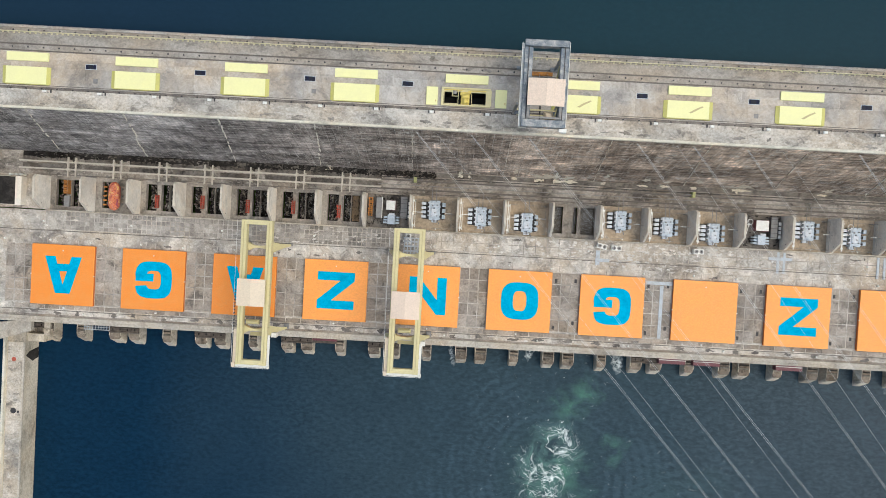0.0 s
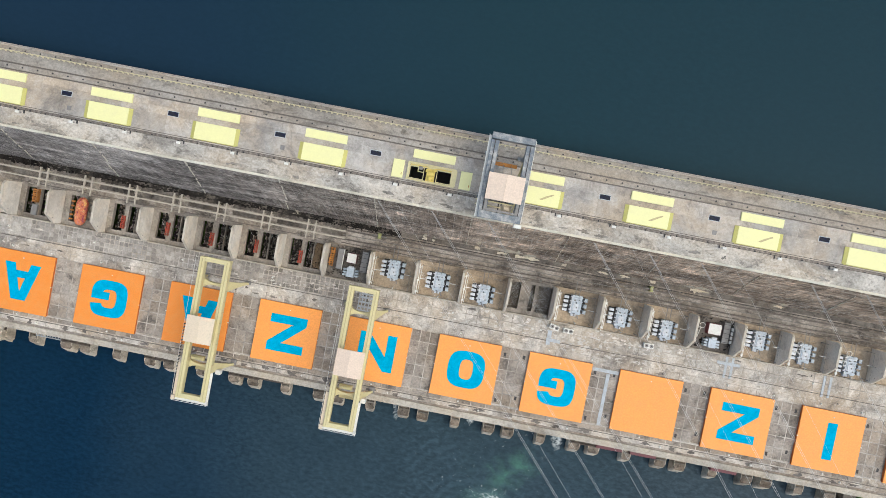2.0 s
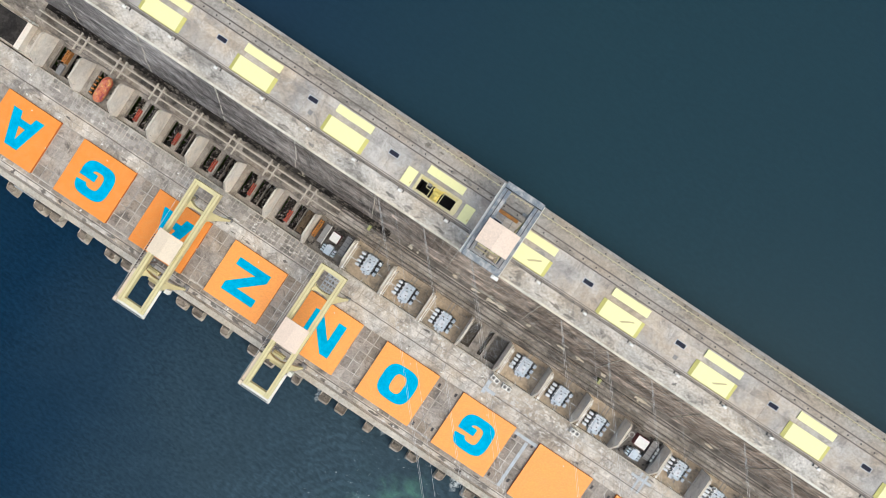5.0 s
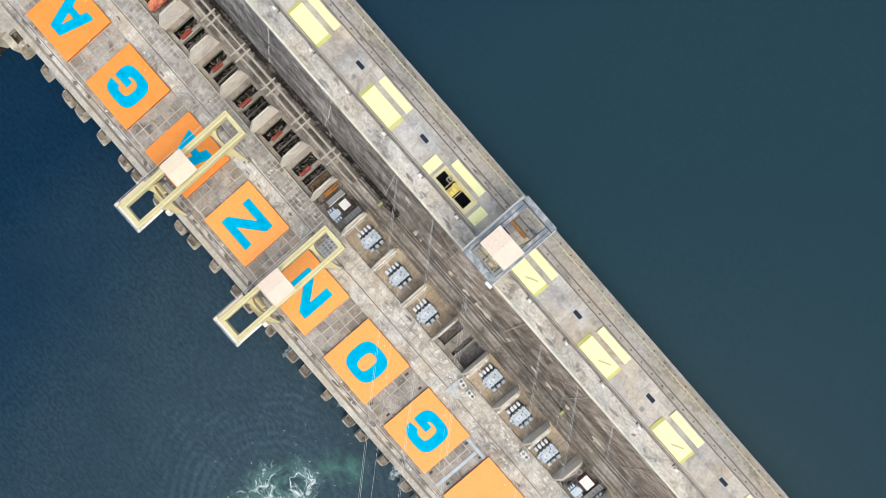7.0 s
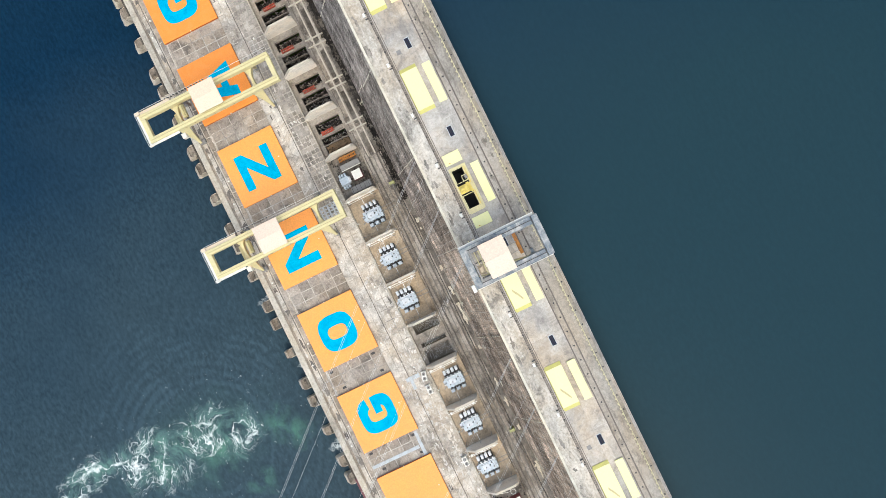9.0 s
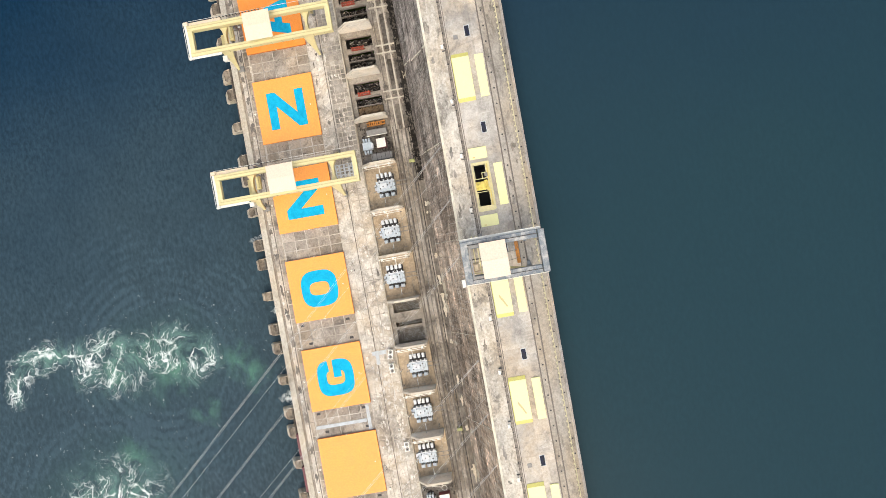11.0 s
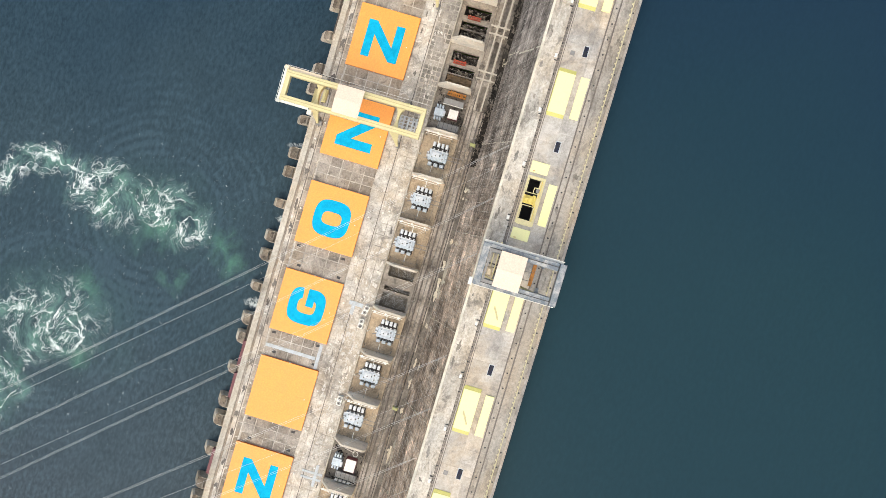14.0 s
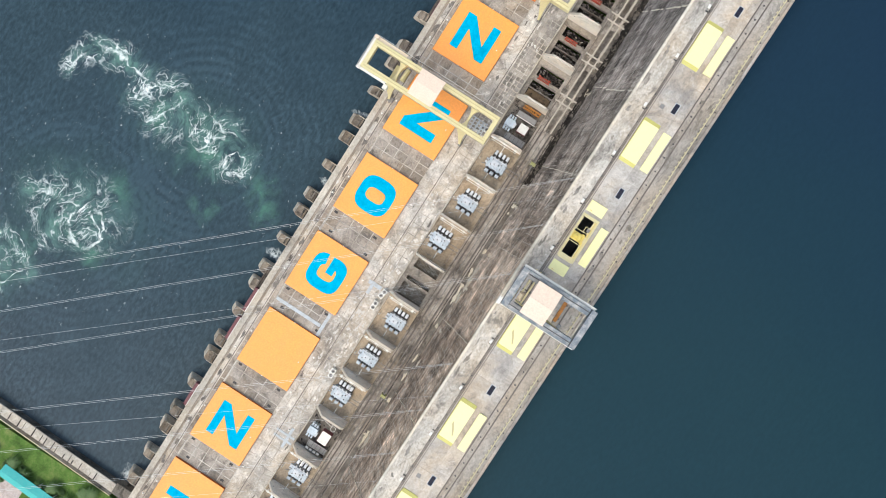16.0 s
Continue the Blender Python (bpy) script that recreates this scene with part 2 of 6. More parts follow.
ROOF_CREAM = painted("cream_sheet_roof", (0.68, 0.545, 0.43), (0.62, 0.495, 0.395), 0.35, 0.6, 0.3, seed=17)
ROOF_YELLOWED = painted("yellowed_sheet_roof", (0.67, 0.56, 0.415), (0.61, 0.515, 0.385), 0.35, 0.6, 0.3, seed=18)
CRANE_GREY = painted("grey_blue_steel", (0.125, 0.15, 0.175), (0.41, 0.40, 0.375), 0.95, 0.5, 0.6, 0.2, seed=19)
WHITE_STEEL = painted("white_steel", (0.72, 0.71, 0.66), (0.42, 0.38, 0.30), 0.4, 0.5, 1.2, seed=21)
TANK_BLUE = painted("pale_blue_grey_paint", (0.44, 0.505, 0.56), (0.27, 0.30, 0.33), 0.7, 0.45, 1.0, seed=23)
COOLER_WHITE = painted("cooler_white", (0.58, 0.605, 0.635), (0.34, 0.36, 0.38), 0.7, 0.45, 1.5, seed=25)
DARK_STEEL = painted("dark_steel", (0.035, 0.035, 0.037), (0.09, 0.07, 0.055), 0.5, 0.55, 1.2, 0.3, seed=27)
GREY_STEEL = painted("grey_steel", (0.23, 0.225, 0.215), (0.15, 0.12, 0.10), 0.5, 0.55, 1.2, 0.2, seed=29)
BEIGE_BEAM = painted("beige_concrete_beam", (0.54, 0.49, 0.41), (0.39, 0.35, 0.29), 0.6, 0.8, 0.8, seed=31)
RUST_RED = painted("rusty_red", (0.42, 0.085, 0.055), (0.22, 0.10, 0.07), 0.9, 0.75, 0.5, seed=33)


def patchy_tank_material():
    """Old tank paint: red lead, orange rust, purple primer and yellowish bare patches."""
    m, n, l, b = material("patchy_tank_paint", 0.75)
    a = noisy(n, l, (0.7, 0.5, 0.6), 6, 0.7, (3, 4, 5), 0.8)
    col = ramp(n, l, a, [(0.38, (0.20, 0.055, 0.12)), (0.45, (0.42, 0.10, 0.07)), (0.50, (0.62, 0.22, 0.08)), (0.54, (0.48, 0.15, 0.15)), (0.60, (0.74, 0.46, 0.14))])
    g = noisy(n, l, (3, 3, 3), 5, 0.7)
    col = mixed(n, l, 0.6, col, ramp(n, l, g, [(0.36, (0.55,)), (0.64, (1.4,))]), "MULTIPLY")
    l.new(col, b.inputs["Base Color"])
    bumped(n, l, b, g, 0.3, 0.05)
    return m


TANK_RUST = patchy_tank_material()
RUST_ORANGE = painted("rusty_orange", (0.50, 0.22, 0.06), (0.22, 0.11, 0.055), 0.9, 0.75, 1.3, seed=35)
STAIN_DARK = concrete("dark_stain", (0.21, 0.19, 0.172), (0.155, 0.14, 0.127), (0.105, 0.095, 0.086), 0.7, 0.3, 110.0)
STAIN_CREST = concrete("crest_stain", (0.30, 0.28, 0.25), (0.235, 0.218, 0.194), (0.17, 0.157, 0.14), 0.6, 0.3, 112.0)
SPILL_CREAM = concrete("spilled_cement", (0.60, 0.55, 0.44), (0.52, 0.47, 0.375), (0.38, 0.345, 0.28), 0.3, 0.2, 120.0)
OLD_TIMBER = painted("old_brown_timber", (0.25, 0.175, 0.105), (0.13, 0.095, 0.065), 0.8, 0.9, 1.2, seed=67)
RUSTY_SLAB = painted("rusty_brown_steel", (0.088, 0.074, 0.064), (0.20, 0.165, 0.13), 0.8, 0.85, 0.8, seed=65)
MAROON = painted("maroon_paint", (0.16, 0.045, 0.055), (0.10, 0.05, 0.05), 0.5, 0.6, 0.8, seed=37)
PALE_BLUE_PAINT = painted("faded_pale_blue_paint", (0.46, 0.50, 0.53), (0.36, 0.35, 0.33), 0.8, 0.8, 0.7, seed=39)
# near-black: shade inside the shaft and under grates, put into the colour
BLACK_HOLE = painted("shaft_shade", (0.009, 0.010, 0.014), (0.02, 0.019, 0.017), 0.4, 0.7, 0.5, seed=41)
GRATE_NAVY = painted("dark_blue_grating", (0.008, 0.014, 0.06), (0.015, 0.022, 0.06), 0.4, 0.85, 2, 0.0, seed=43)
WIRE_MAT = painted("aluminium_wire", (0.62, 0.62, 0.60), (0.48, 0.48, 0.46), 0.3, 0.6, 1, 0.1, seed=45)
INSULATOR = painted("pale_grey_insulators", (0.40, 0.39, 0.37), (0.28, 0.27, 0.255), 0.5, 0.5, 2, 0.0, seed=46)
RAIL_MAT = painted("rail_steel", (0.13, 0.112, 0.098), (0.22, 0.175, 0.14), 0.5, 0.6, 0.8, 0.3, seed=47)
HANDRAIL = painted("faded_cream_yellow_paint", (0.60, 0.54, 0.33), (0.45, 0.38, 0.25), 0.5, 0.6, 1.5, seed=61)
VALVE_GREEN = painted("faded_green_paint", (0.36, 0.37, 0.14), (0.28, 0.26, 0.14), 0.5, 0.6, 1.5, seed=63)
TURQUOISE = painted("turquoise_sheet", (0.03, 0.36, 0.34), (0.10, 0.42, 0.38), 0.4, 0.5, 0.6, seed=49)
CONCRETE_PAVER = concrete("concrete_paver", (0.38, 0.347, 0.31), (0.28, 0.256, 0.229), (0.165, 0.151, 0.135), 0.65, 0.65, 33.0, 0.25, (1, 1, 1), 0.3, 0.4)
LIME_BED = concrete("lime_washed_joint", (0.50, 0.46, 0.405), (0.365, 0.335, 0.295), (0.22, 0.20, 0.177), 0.6, 0.45, 130.0)
LIMED_SLAB = concrete("limed_concrete_slab", (0.50, 0.445, 0.39), (0.385, 0.338, 0.295), (0.23, 0.2, 0.175), 0.6, 0.75, 29.0, 0.2, (0.8, 0.8, 1), 0.6, 0.5)
LIME_BLOOM = concrete("lime_bloom", (0.60, 0.57, 0.52), (0.50, 0.472, 0.428), (0.35, 0.328, 0.296), 0.4, 0.4, 131.0)
PAVING = concrete("pinkish_paving", (0.46, 0.40, 0.38), (0.38, 0.33, 0.31), (0.28, 0.24, 0.22), 0.3, 0.2, 95.0)


def water_material(name, deep, other, drift, chop, rings=(), foam=None):
    """Open water: its own colour with sky reflection and wave shading painted in, wind ripples, rings of waves round
    the eddies, and foam with turbid green water.
    """
    m, n, l, b = material(name, 0.16)
    b.inputs["Specular IOR Level"].default_value, b.inputs["IOR"].default_value = 0.06, 1.33
    ground = mapped(n, l, (1, 1, 0))

    def vec(op, a, b_=None, c=None):
        v = n.new("ShaderNodeVectorMath")
        v.operation = op
        for i, value in enumerate((a, b_, c)):
            if isinstance(value, tuple):
                v.inputs[i].default_value = value
            elif value is not None:
                l.new(value, v.inputs[i])
        return v.outputs["Value"] if op == "LENGTH" else v.outputs[0]

    def field(p, scale, detail=4.0, rough=0.6, offset=(0, 0, 0), output="Fac"):
        t = n.new("ShaderNodeTexNoise")
        t.inputs["Scale"].default_value, t.inputs["Detail"].default_value, t.inputs["Roughness"].default_value = scale, detail, rough
        l.new(vec("ADD", p, offset), t.inputs["Vector"])
        return t.outputs[output]

    def pushed(p, scale, reach, offset=(0, 0, 0)):
        """The place, pushed about by noise."""
        return vec("MULTIPLY_ADD", vec("SUBTRACT", field(p, scale, 3, 0.55, offset, "Color"), (0.5, 0.5, 0.5)), (2 * reach, 2 * reach, 0), p)

    def reach_of(p, cx, cy, rx, ry):
        return vec("LENGTH", vec("MULTIPLY_ADD", p, (1 / rx, 1 / ry, 0), (-cx / rx, -cy / ry, 0)))

    def strand_reach(p, x0, y0, x1, y1):
        """How far the place lies from a straight strand of foam."""
        dx, dy = x1 - x0, y1 - y0
        rel = vec("SUBTRACT", p, (x0, y0, 0))
        dot = n.new("ShaderNodeVectorMath")
        dot.operation = "DOT_PRODUCT"
        l.new(rel, dot.inputs[0])
        dot.inputs[1].default_value = (dx / (dx * dx + dy * dy), dy / (dx * dx + dy * dy), 0)
        share = math_node(n, l, "MINIMUM", math_node(n, l, "MAXIMUM", dot.outputs["Value"], 0.0), 1.0)
        foot = n.new("ShaderNodeVectorMath")
        foot.operation = "SCALE"
        foot.inputs[0].default_value = (dx, dy, 0)
        l.new(share, foot.inputs["Scale"])
        return vec("LENGTH", vec("SUBTRACT", rel, foot.outputs[0]))

    times = lambda *f: f[0] if len(f) == 1 else math_node(n, l, "MULTIPLY", f[0], times(*f[1:]))
    largest = lambda *f: f[0] if len(f) == 1 else math_node(n, l, "MAXIMUM", f[0], largest(*f[1:]))
    least = lambda f: f[0] if len(f) == 1 else math_node(n, l, "MINIMUM", f[0], least(f[1:]))

    def one(f, stops):
        """A grey ramp, over a range of any length."""
        top = max(1.0, stops[-1][0])
        return ramp(n, l, f if top == 1.0 else math_node(n, l, "MULTIPLY", f, 1 / top), [(p_ / top, (v_,)) for p_, v_ in stops])

    broad = field(ground, 0.009, 3, 0.5, (1.3, 0.2, 0))
    # the drift to the other colour also carries some painted sky reflection
    if drift:
        along = n.new("ShaderNodeSeparateXYZ")
        l.new(vec("MULTIPLY_ADD", ground, (1 / drift, 0, 0), (0.25, 0, 0)), along.inputs[0])
        broad = math_node(n, l, "ADD", math_node(n, l, "MULTIPLY", broad, 0.6), math_node(n, l, "MINIMUM", along.outputs[0], 0.55))
    col = mixed(n, l, one(broad, [(0.36, 0), (0.80, 1)]), deep, other)
    if foam:
        # grey sky reflection painted into the colour towards +x
        far = n.new("ShaderNodeSeparateXYZ")
        l.new(vec("MULTIPLY_ADD", pushed(ground, 0.02, 20), (1 / 80, 0, 0), (-112 / 80, 0, 0)), far.inputs[0])
        col = mixed(n, l, one(far.outputs[0], [(0.0, 0), (1.0, 0.7)]), col, (0.055, 0.072, 0.086))
    # short wavelets, longer swell, and rings running out from the eddies
    wavelets = field(pushed(mapped(n, l, (0.55, 0.95, 0)), 0.4, 0.7), 1.0, 4, 0.6)
    height = math_node(n, l, "ADD", math_node(n, l, "MULTIPLY", wavelets, 0.75), math_node(n, l, "MULTIPLY", field(ground, 0.12, 3, 0.5, (5, 8, 0)), 0.35))
    for cx, cy, r0, r1 in rings:
        w = n.new("ShaderNodeTexWave")
        w.wave_type, w.rings_direction = "RINGS", "SPHERICAL"
        w.inputs["Scale"].default_value, w.inputs["Distortion"].default_value = 0.10, 3.0
        w.inputs["Detail"].default_value, w.inputs["Detail Scale"].default_value = 3.0, 0.9
        l.new(vec("SUBTRACT", ground, (cx, cy, 0)), w.inputs["Vector"])
        d = reach_of(pushed(ground, 0.03, 12), cx, cy, r1, r1)
        band = one(d, [(r0 / r1 * 0.8, 0), (r0 / r1, 1), (1.0, 0)])
        strength = times(band, one(field(ground, 0.05, 3, 0.6, (cx, 2, 0)), [(0.42, 0.05), (0.6, 0.5)]))
        height = math_node(n, l, "ADD", height, times(w.outputs["Fac"], strength, 1.0))
    # bright and dark sides of the waves are painted into the colour
    col = mixed(n, l, 0.4 * chop, col, one(height, [(0.36, 0.55), (0.56, 1.0), (0.80, 1.6)]), "MULTIPLY")
    calm = one(field(ground, 0.02, 3, 0.55, (9, 3, 0)), [(0.40, 0.35), (0.62, 1)])
    col = mixed(n, l, times(calm, 0.27 * chop), col, one(wavelets, [(0.38, 0.55), (0.5, 1.0), (0.64, 1.5)]), "MULTIPLY")
    if foam:
        eddies, curls, greens, outlets, strands = foam
        drifted = pushed(pushed(ground, 0.05, 10), 0.16, 4)
        near = least([reach_of(drifted, *e) for e in eddies])
        haze = field(pushed(ground, 0.08, 5), 0.13, 7, 0.66, (5, 5, 0))
        col = mixed(n, l, times(one(near, [(0.4, 0.8), (1.9, 0)]), one(haze, [(0.34, 0.15), (0.62, 0.85)])), col, (0.040, 0.080, 0.080))
        clouds = least([reach_of(drifted, cx, cy, r_, r_) for cx, cy, r_ in greens])
        cloudy = times(one(clouds, [(0.1, 1), (1.25, 0)]), one(haze, [(0.40, 0), (0.66, 1)]))
        # the foam is drawn out round the centres of the eddies
        spun = pushed(ground, 0.12, 3.2)
        for cx, cy, r_, turn in curls:
            spin = n.new("ShaderNodeVectorRotate")
            spin.rotation_type = "Z_AXIS"
            spin.inputs["Center"].default_value = (cx, cy, 0)
            l.new(spun, spin.inputs["Vector"])
            l.new(math_node(n, l, "MULTIPLY", one(reach_of(spun, cx, cy, 2.2 * r_, 2.2 * r_), [(0.0, 1), (0.5, 0.45), (1.0, 0)]), turn), spin.inputs["Angle"])
            spun = spin.outputs[0]
        fine = field(ground, 0.8, 5, 0.72, (3, 3, 0))
        patch = field(spun, 0.11, 4, 0.6, (4, 8, 1))
        curled = pushed(pushed(ground, 0.10, 4.0, (3, 1, 0)), 0.45, 1.3)
        threads = []
        for scale, offset, width, weight in ((0.10, (0, 0, 0), 0.016, 1.0), (0.19, (9, 4, 0), 0.016, 0.85), (0.4, (2, 7, 0), 0.015, 0.4)):
            ridge = math_node(n, l, "ABSOLUTE", math_node(n, l, "SUBTRACT", field(pushed(spun, 0.5, 0.9, offset), scale, 3, 0.55, offset), 0.5))
            wide = math_node(n, l, "MULTIPLY", one(patch, [(0.38, 0.15), (0.62, 1.6)]), width)
            threads.append(times(one(math_node(n, l, "DIVIDE", ridge, wide), [(0.0, 1), (0.35, 0.7), (1.0, 0)]), one(patch, [(0.41, 0.0), (0.54, 1)]), weight))
        loops = []
        for cx, cy, r_, turn in curls[6:]:
            d = math_node(n, l, "ABSOLUTE", math_node(n, l, "SUBTRACT", reach_of(curled, cx, cy, r_, r_ * 0.9), 1.0))
            loops.append(math_node(n, l, "MULTIPLY", d, r_))
        along_strand = least([strand_reach(curled, *a, *b_) for line in strands for a, b_ in zip(line, line[1:])])
        loops.append(along_strand)
        loop = one(math_node(n, l, "DIVIDE", least(loops), one(patch, [(0.36, 0.12), (0.62, 1.15)])), [(0.0, 1), (0.4, 0.7), (1.0, 0)])
        loop = times(loop, one(field(ground, 0.16, 4, 0.7, (2, 7, 5)), [(0.44, 0), (0.56, 1)]))
        gate = one(near, [(0.45, 0.75), (0.8, 0.35), (1.15, 0)])
        gate = largest(gate, one(along_strand, [(0.0, 1), (2.0, 0.85), (5.5, 0)]))
        froth = largest(times(largest(*threads), gate), times(loop, 0.9))
        col = mixed(n, l, times(largest(cloudy, times(one(least(loops), [(0.0, 0.5), (2.2, 0.0)]), one(haze, [(0.42, 0), (0.6, 1)]))), 0.75), col, (0.085, 0.20, 0.145))
        milk = times(gate, one(field(spun, 0.2, 6, 0.7, (1, 9, 0)), [(0.42, 0), (0.66, 0.6)]))
        col = mixed(n, l, milk, col, (0.16, 0.29, 0.25))
        spray = least([reach_of(pushed(curled, 0.9, 0.8), cx, cy, rx, ry) for cx, cy, rx, ry in outlets])
        froth = largest(froth, times(one(spray, [(0.1, 0.9), (1.0, 0)]), one(fine, [(0.40, 0.1), (0.56, 1)])))
        # loose flecks drifting about
        fleck = times(one(field(pushed(ground, 0.3, 1.5), 0.42, 5, 0.75, (7, 1, 0)), [(0.63, 0), (0.70, 0.8)]), one(near, [(1.0, 1), (3.0, 0)]))
        froth = times(largest(froth, fleck), one(fine, [(0.34, 0.35), (0.52, 1)]))
        col = mixed(n, l, froth, col, (0.74, 0.79, 0.77))
        l.new(one(froth, [(0, 0.16), (1, 0.85)]), b.inputs["Roughness"])
    l.new(col, b.inputs["Base Color"])
    bumped(n, l, b, height, 0.36 * chop, 0.6)
    return m


EDDIES = [(77, -70, 9, 20), (121, -91, 14, 18), (147, -104, 13, 13)]
CURLS = [(76, -104.5, 7.5, 0.8), (76, -84.5, 6.5, -1.1), (75.5, -72, 4.5, 0.8), (77, -64, 4.5, -0.9), (79, -55.2, 4.2, 1.3), (122, -97, 9.0, 0.9), (123.8, -85, 6.5, -1.5), (146, -103, 8.0, 1.0)]
GREENS = [(82.5, -64, 7), (81, -42.5, 6), (97.5, -55, 5.5), (88, -38, 4), (78, -84, 6), (110, -80, 7), (129, -77, 5), (140, -97, 6)]
OUTLETS = [(44.8, -27.6, 1.6, 4.0), (69.2, -27.0, 1.6, 3.4), (97.0, -27.6, 1.5, 4.2), (182.5, -28.5, 3.4, 4.0)]
STRANDS = [((82.5, -57), (79, -59.5), (75.5, -57), (76, -52.5), (80.5, -51)), ((80.8, -116), (73.1, -113.7), (70.2, -103.5), (70.8, -92.8)),
           ((79.5, -92.3), (73, -91.2), (69.5, -83.6), (72.7, -79.8), (83, -84.6), (78.3, -78.2)),
           ((75.1, -77.2), (78.8, -72.3), (73.8, -72.8), (71.5, -64.9), (71.2, -59.2)), ((72.5, -61.7), (77.5, -66), (81.6, -63.9)),
           ((121.5, -107.6), (118, -97), (119.3, -88.8), (122.3, -78.3)), ((120.7, -93.3), (126.9, -94.8), (132.3, -92.6)), ((141.5, -102), (146.1, -94.9))]
WATER_BELOW = water_material("tailwater", (0.0052, 0.0218, 0.0450), (0.0300, 0.0515, 0.0660), 260.0, 1.0, ((79, -66, 20, 48), (120, -92, 24, 46)), (EDDIES, CURLS, GREENS, OUTLETS, STRANDS))
WATER_ABOVE = water_material("reservoir_water", (0.0110, 0.0275, 0.0480), (0.0128, 0.0348, 0.0462), 220.0, 0.25)


def grass_material():
    m, n, l, b = material("grass", 0.95)
    a = noisy(n, l, (0.25, 0.25, 0.25), 6, 0.7)
    col = ramp(n, l, a, [(0.32, (0.045, 0.085, 0.02)), (0.52, (0.09, 0.16, 0.035)), (0.7, (0.17, 0.20, 0.07))])
    g = noisy(n, l, (5, 5, 5), 4, 0.7)
    col = mixed(n, l, 0.6, col, ramp(n, l, g, [(0.3, (0.5,)), (0.7, (1.4,))]), "MULTIPLY")
    l.new(col, b.inputs["Base Color"])
    bumped(n, l, b, g, 0.6, 0.15)
    return m


GRASS = grass_material()
LEAF = painted("palm_leaf", (0.055, 0.115, 0.025), (0.10, 0.14, 0.04), 0.6, 0.6, 1.5, seed=55)
BARK = painted("palm_bark", (0.18, 0.14, 0.10), (0.10, 0.08, 0.06), 0.6, 0.9, 2.0, seed=57)


# ---- mesh helpers ----
class Shape:
    """Gathers boxes, prisms and tubes into one mesh."""

    def __init__(self):
        self.v, self.f = [], []

    def add(self, verts, faces):
        k = len(self.v)
        self.v += [tuple(p) for p in verts]
        self.f += [tuple(k + i for i in q) for q in faces]
        return self

    def box(self, x0, x1, y0, y1, z0, z1, c=0.0):
        """A box; c is the chamfer of its upper edges."""
        if not c:
            p = [(x0, y0, z0), (x1, y0, z0), (x1, y1, z0), (x0, y1, z0), (x0, y0, z1), (x1, y0, z1), (x1, y1, z1), (x0, y1, z1)]
            return self.add(p, [(3, 2, 1, 0), (4, 5, 6, 7), (0, 1, 5, 4), (1, 2, 6, 5), (2, 3, 7, 6), (3, 0, 4, 7)])
        p = []
        for i, z in ((0, z0), (0, z1 - c), (c, z1)):
            p += [(x0 + i, y0 + i, z), (x1 - i, y0 + i, z), (x1 - i, y1 - i, z), (x0 + i, y1 - i, z)]
        f = [(3, 2, 1, 0), (8, 9, 10, 11)]
        for k in (0, 4):
            f += [(k + i, k + (i + 1) % 4, k + 4 + (i + 1) % 4, k + 4 + i) for i in range(4)]
        return self.add(p, f)

    def prism(self, outline, axis, a, b):
        """An outline drawn out along an axis. The outline gives the other two axes in order."""
        def at(p, s):
            return {"x": (s, p[0], p[1]), "y": (p[0], s, p[1]), "z": (p[0], p[1], s)}[axis]
        n = len(outline)
        f = [tuple(range(n)), tuple(range(2 * n - 1, n - 1, -1))]
        f += [(i, i + n, (i + 1) % n + n, (i + 1) % n) for i in range(n)]
        return self.add([at(p, a) for p in outline] + [at(p, b) for p in outline], f)

    def tube(self, p0, p1, r, n=8, r1=None):
        p0, p1 = Vector(p0), Vector(p1)
        q = (p1 - p0).to_track_quat("Z", "Y").to_matrix()
        ring = lambda p, s: [p + q @ Vector((s * math.cos(2 * math.pi * i / n), s * math.sin(2 * math.pi * i / n), 0)) for i in range(n)]
        f = [tuple(range(n - 1, -1, -1)), tuple(range(n, 2 * n))]
        f += [(i, (i + 1) % n, (i + 1) % n + n, i + n) for i in range(n)]
        return self.add(ring(p0, r) + ring(p1, r if r1 is None else r1), f)

    def mesh(self, name):
        m = bpy.data.meshes.new(name)
        m.from_pydata(self.v, [], self.f)
        b = bmesh.new()
        b.from_mesh(m)
        bmesh.ops.recalc_face_normals(b, faces=b.faces)
        b.to_mesh(m)
        b.free()
        return m


def thing(name, shape, mat, label="", category="", group="", kind=""):
    """A top-level mesh, or an Empty where shape is None."""
    if shape is None:
        return tagged(new(name), label, category, group, kind)
    data = shape if isinstance(shape, bpy.types.Mesh) else shape.mesh(name)
    if not data.materials:
        data.materials.append(mat)
    return tagged(new(name, data), label, category, group, kind)


def part(name, shape, mat, parent, label=""):
    """One mesh object under a thing or under a part."""
    ob = thing(name, shape, mat, label)
    ob.parent = parent
    return ob


def moved(x, y, z=0.0, rz=0.0):
    return pose(x, y, z, 0, 0, rz)


# ---- large structure: water, ground, dam, powerhouse ----
UNIT = 27.0
rnd = random.Random(5)


def wavy_sheet(name, x0, x1, y0, y1, z, mat, label, category):
    s = Shape().add([(x0, y0, z), (x1, y0, z), (x1, y1, z), (x0, y1, z)], [(0, 1, 2, 3)])
    return thing(name, s, mat, label, category, kind="structure")


wavy_sheet("water", -2500, 2500, -2500, -14, -14, WATER_BELOW, "dark blue tailwater with white foam eddies below the outlets", "water")
wavy_sheet("water", -2500, 2500, 55, 2500, 29, WATER_ABOVE, "calm deep blue reservoir water behind the dam", "water")


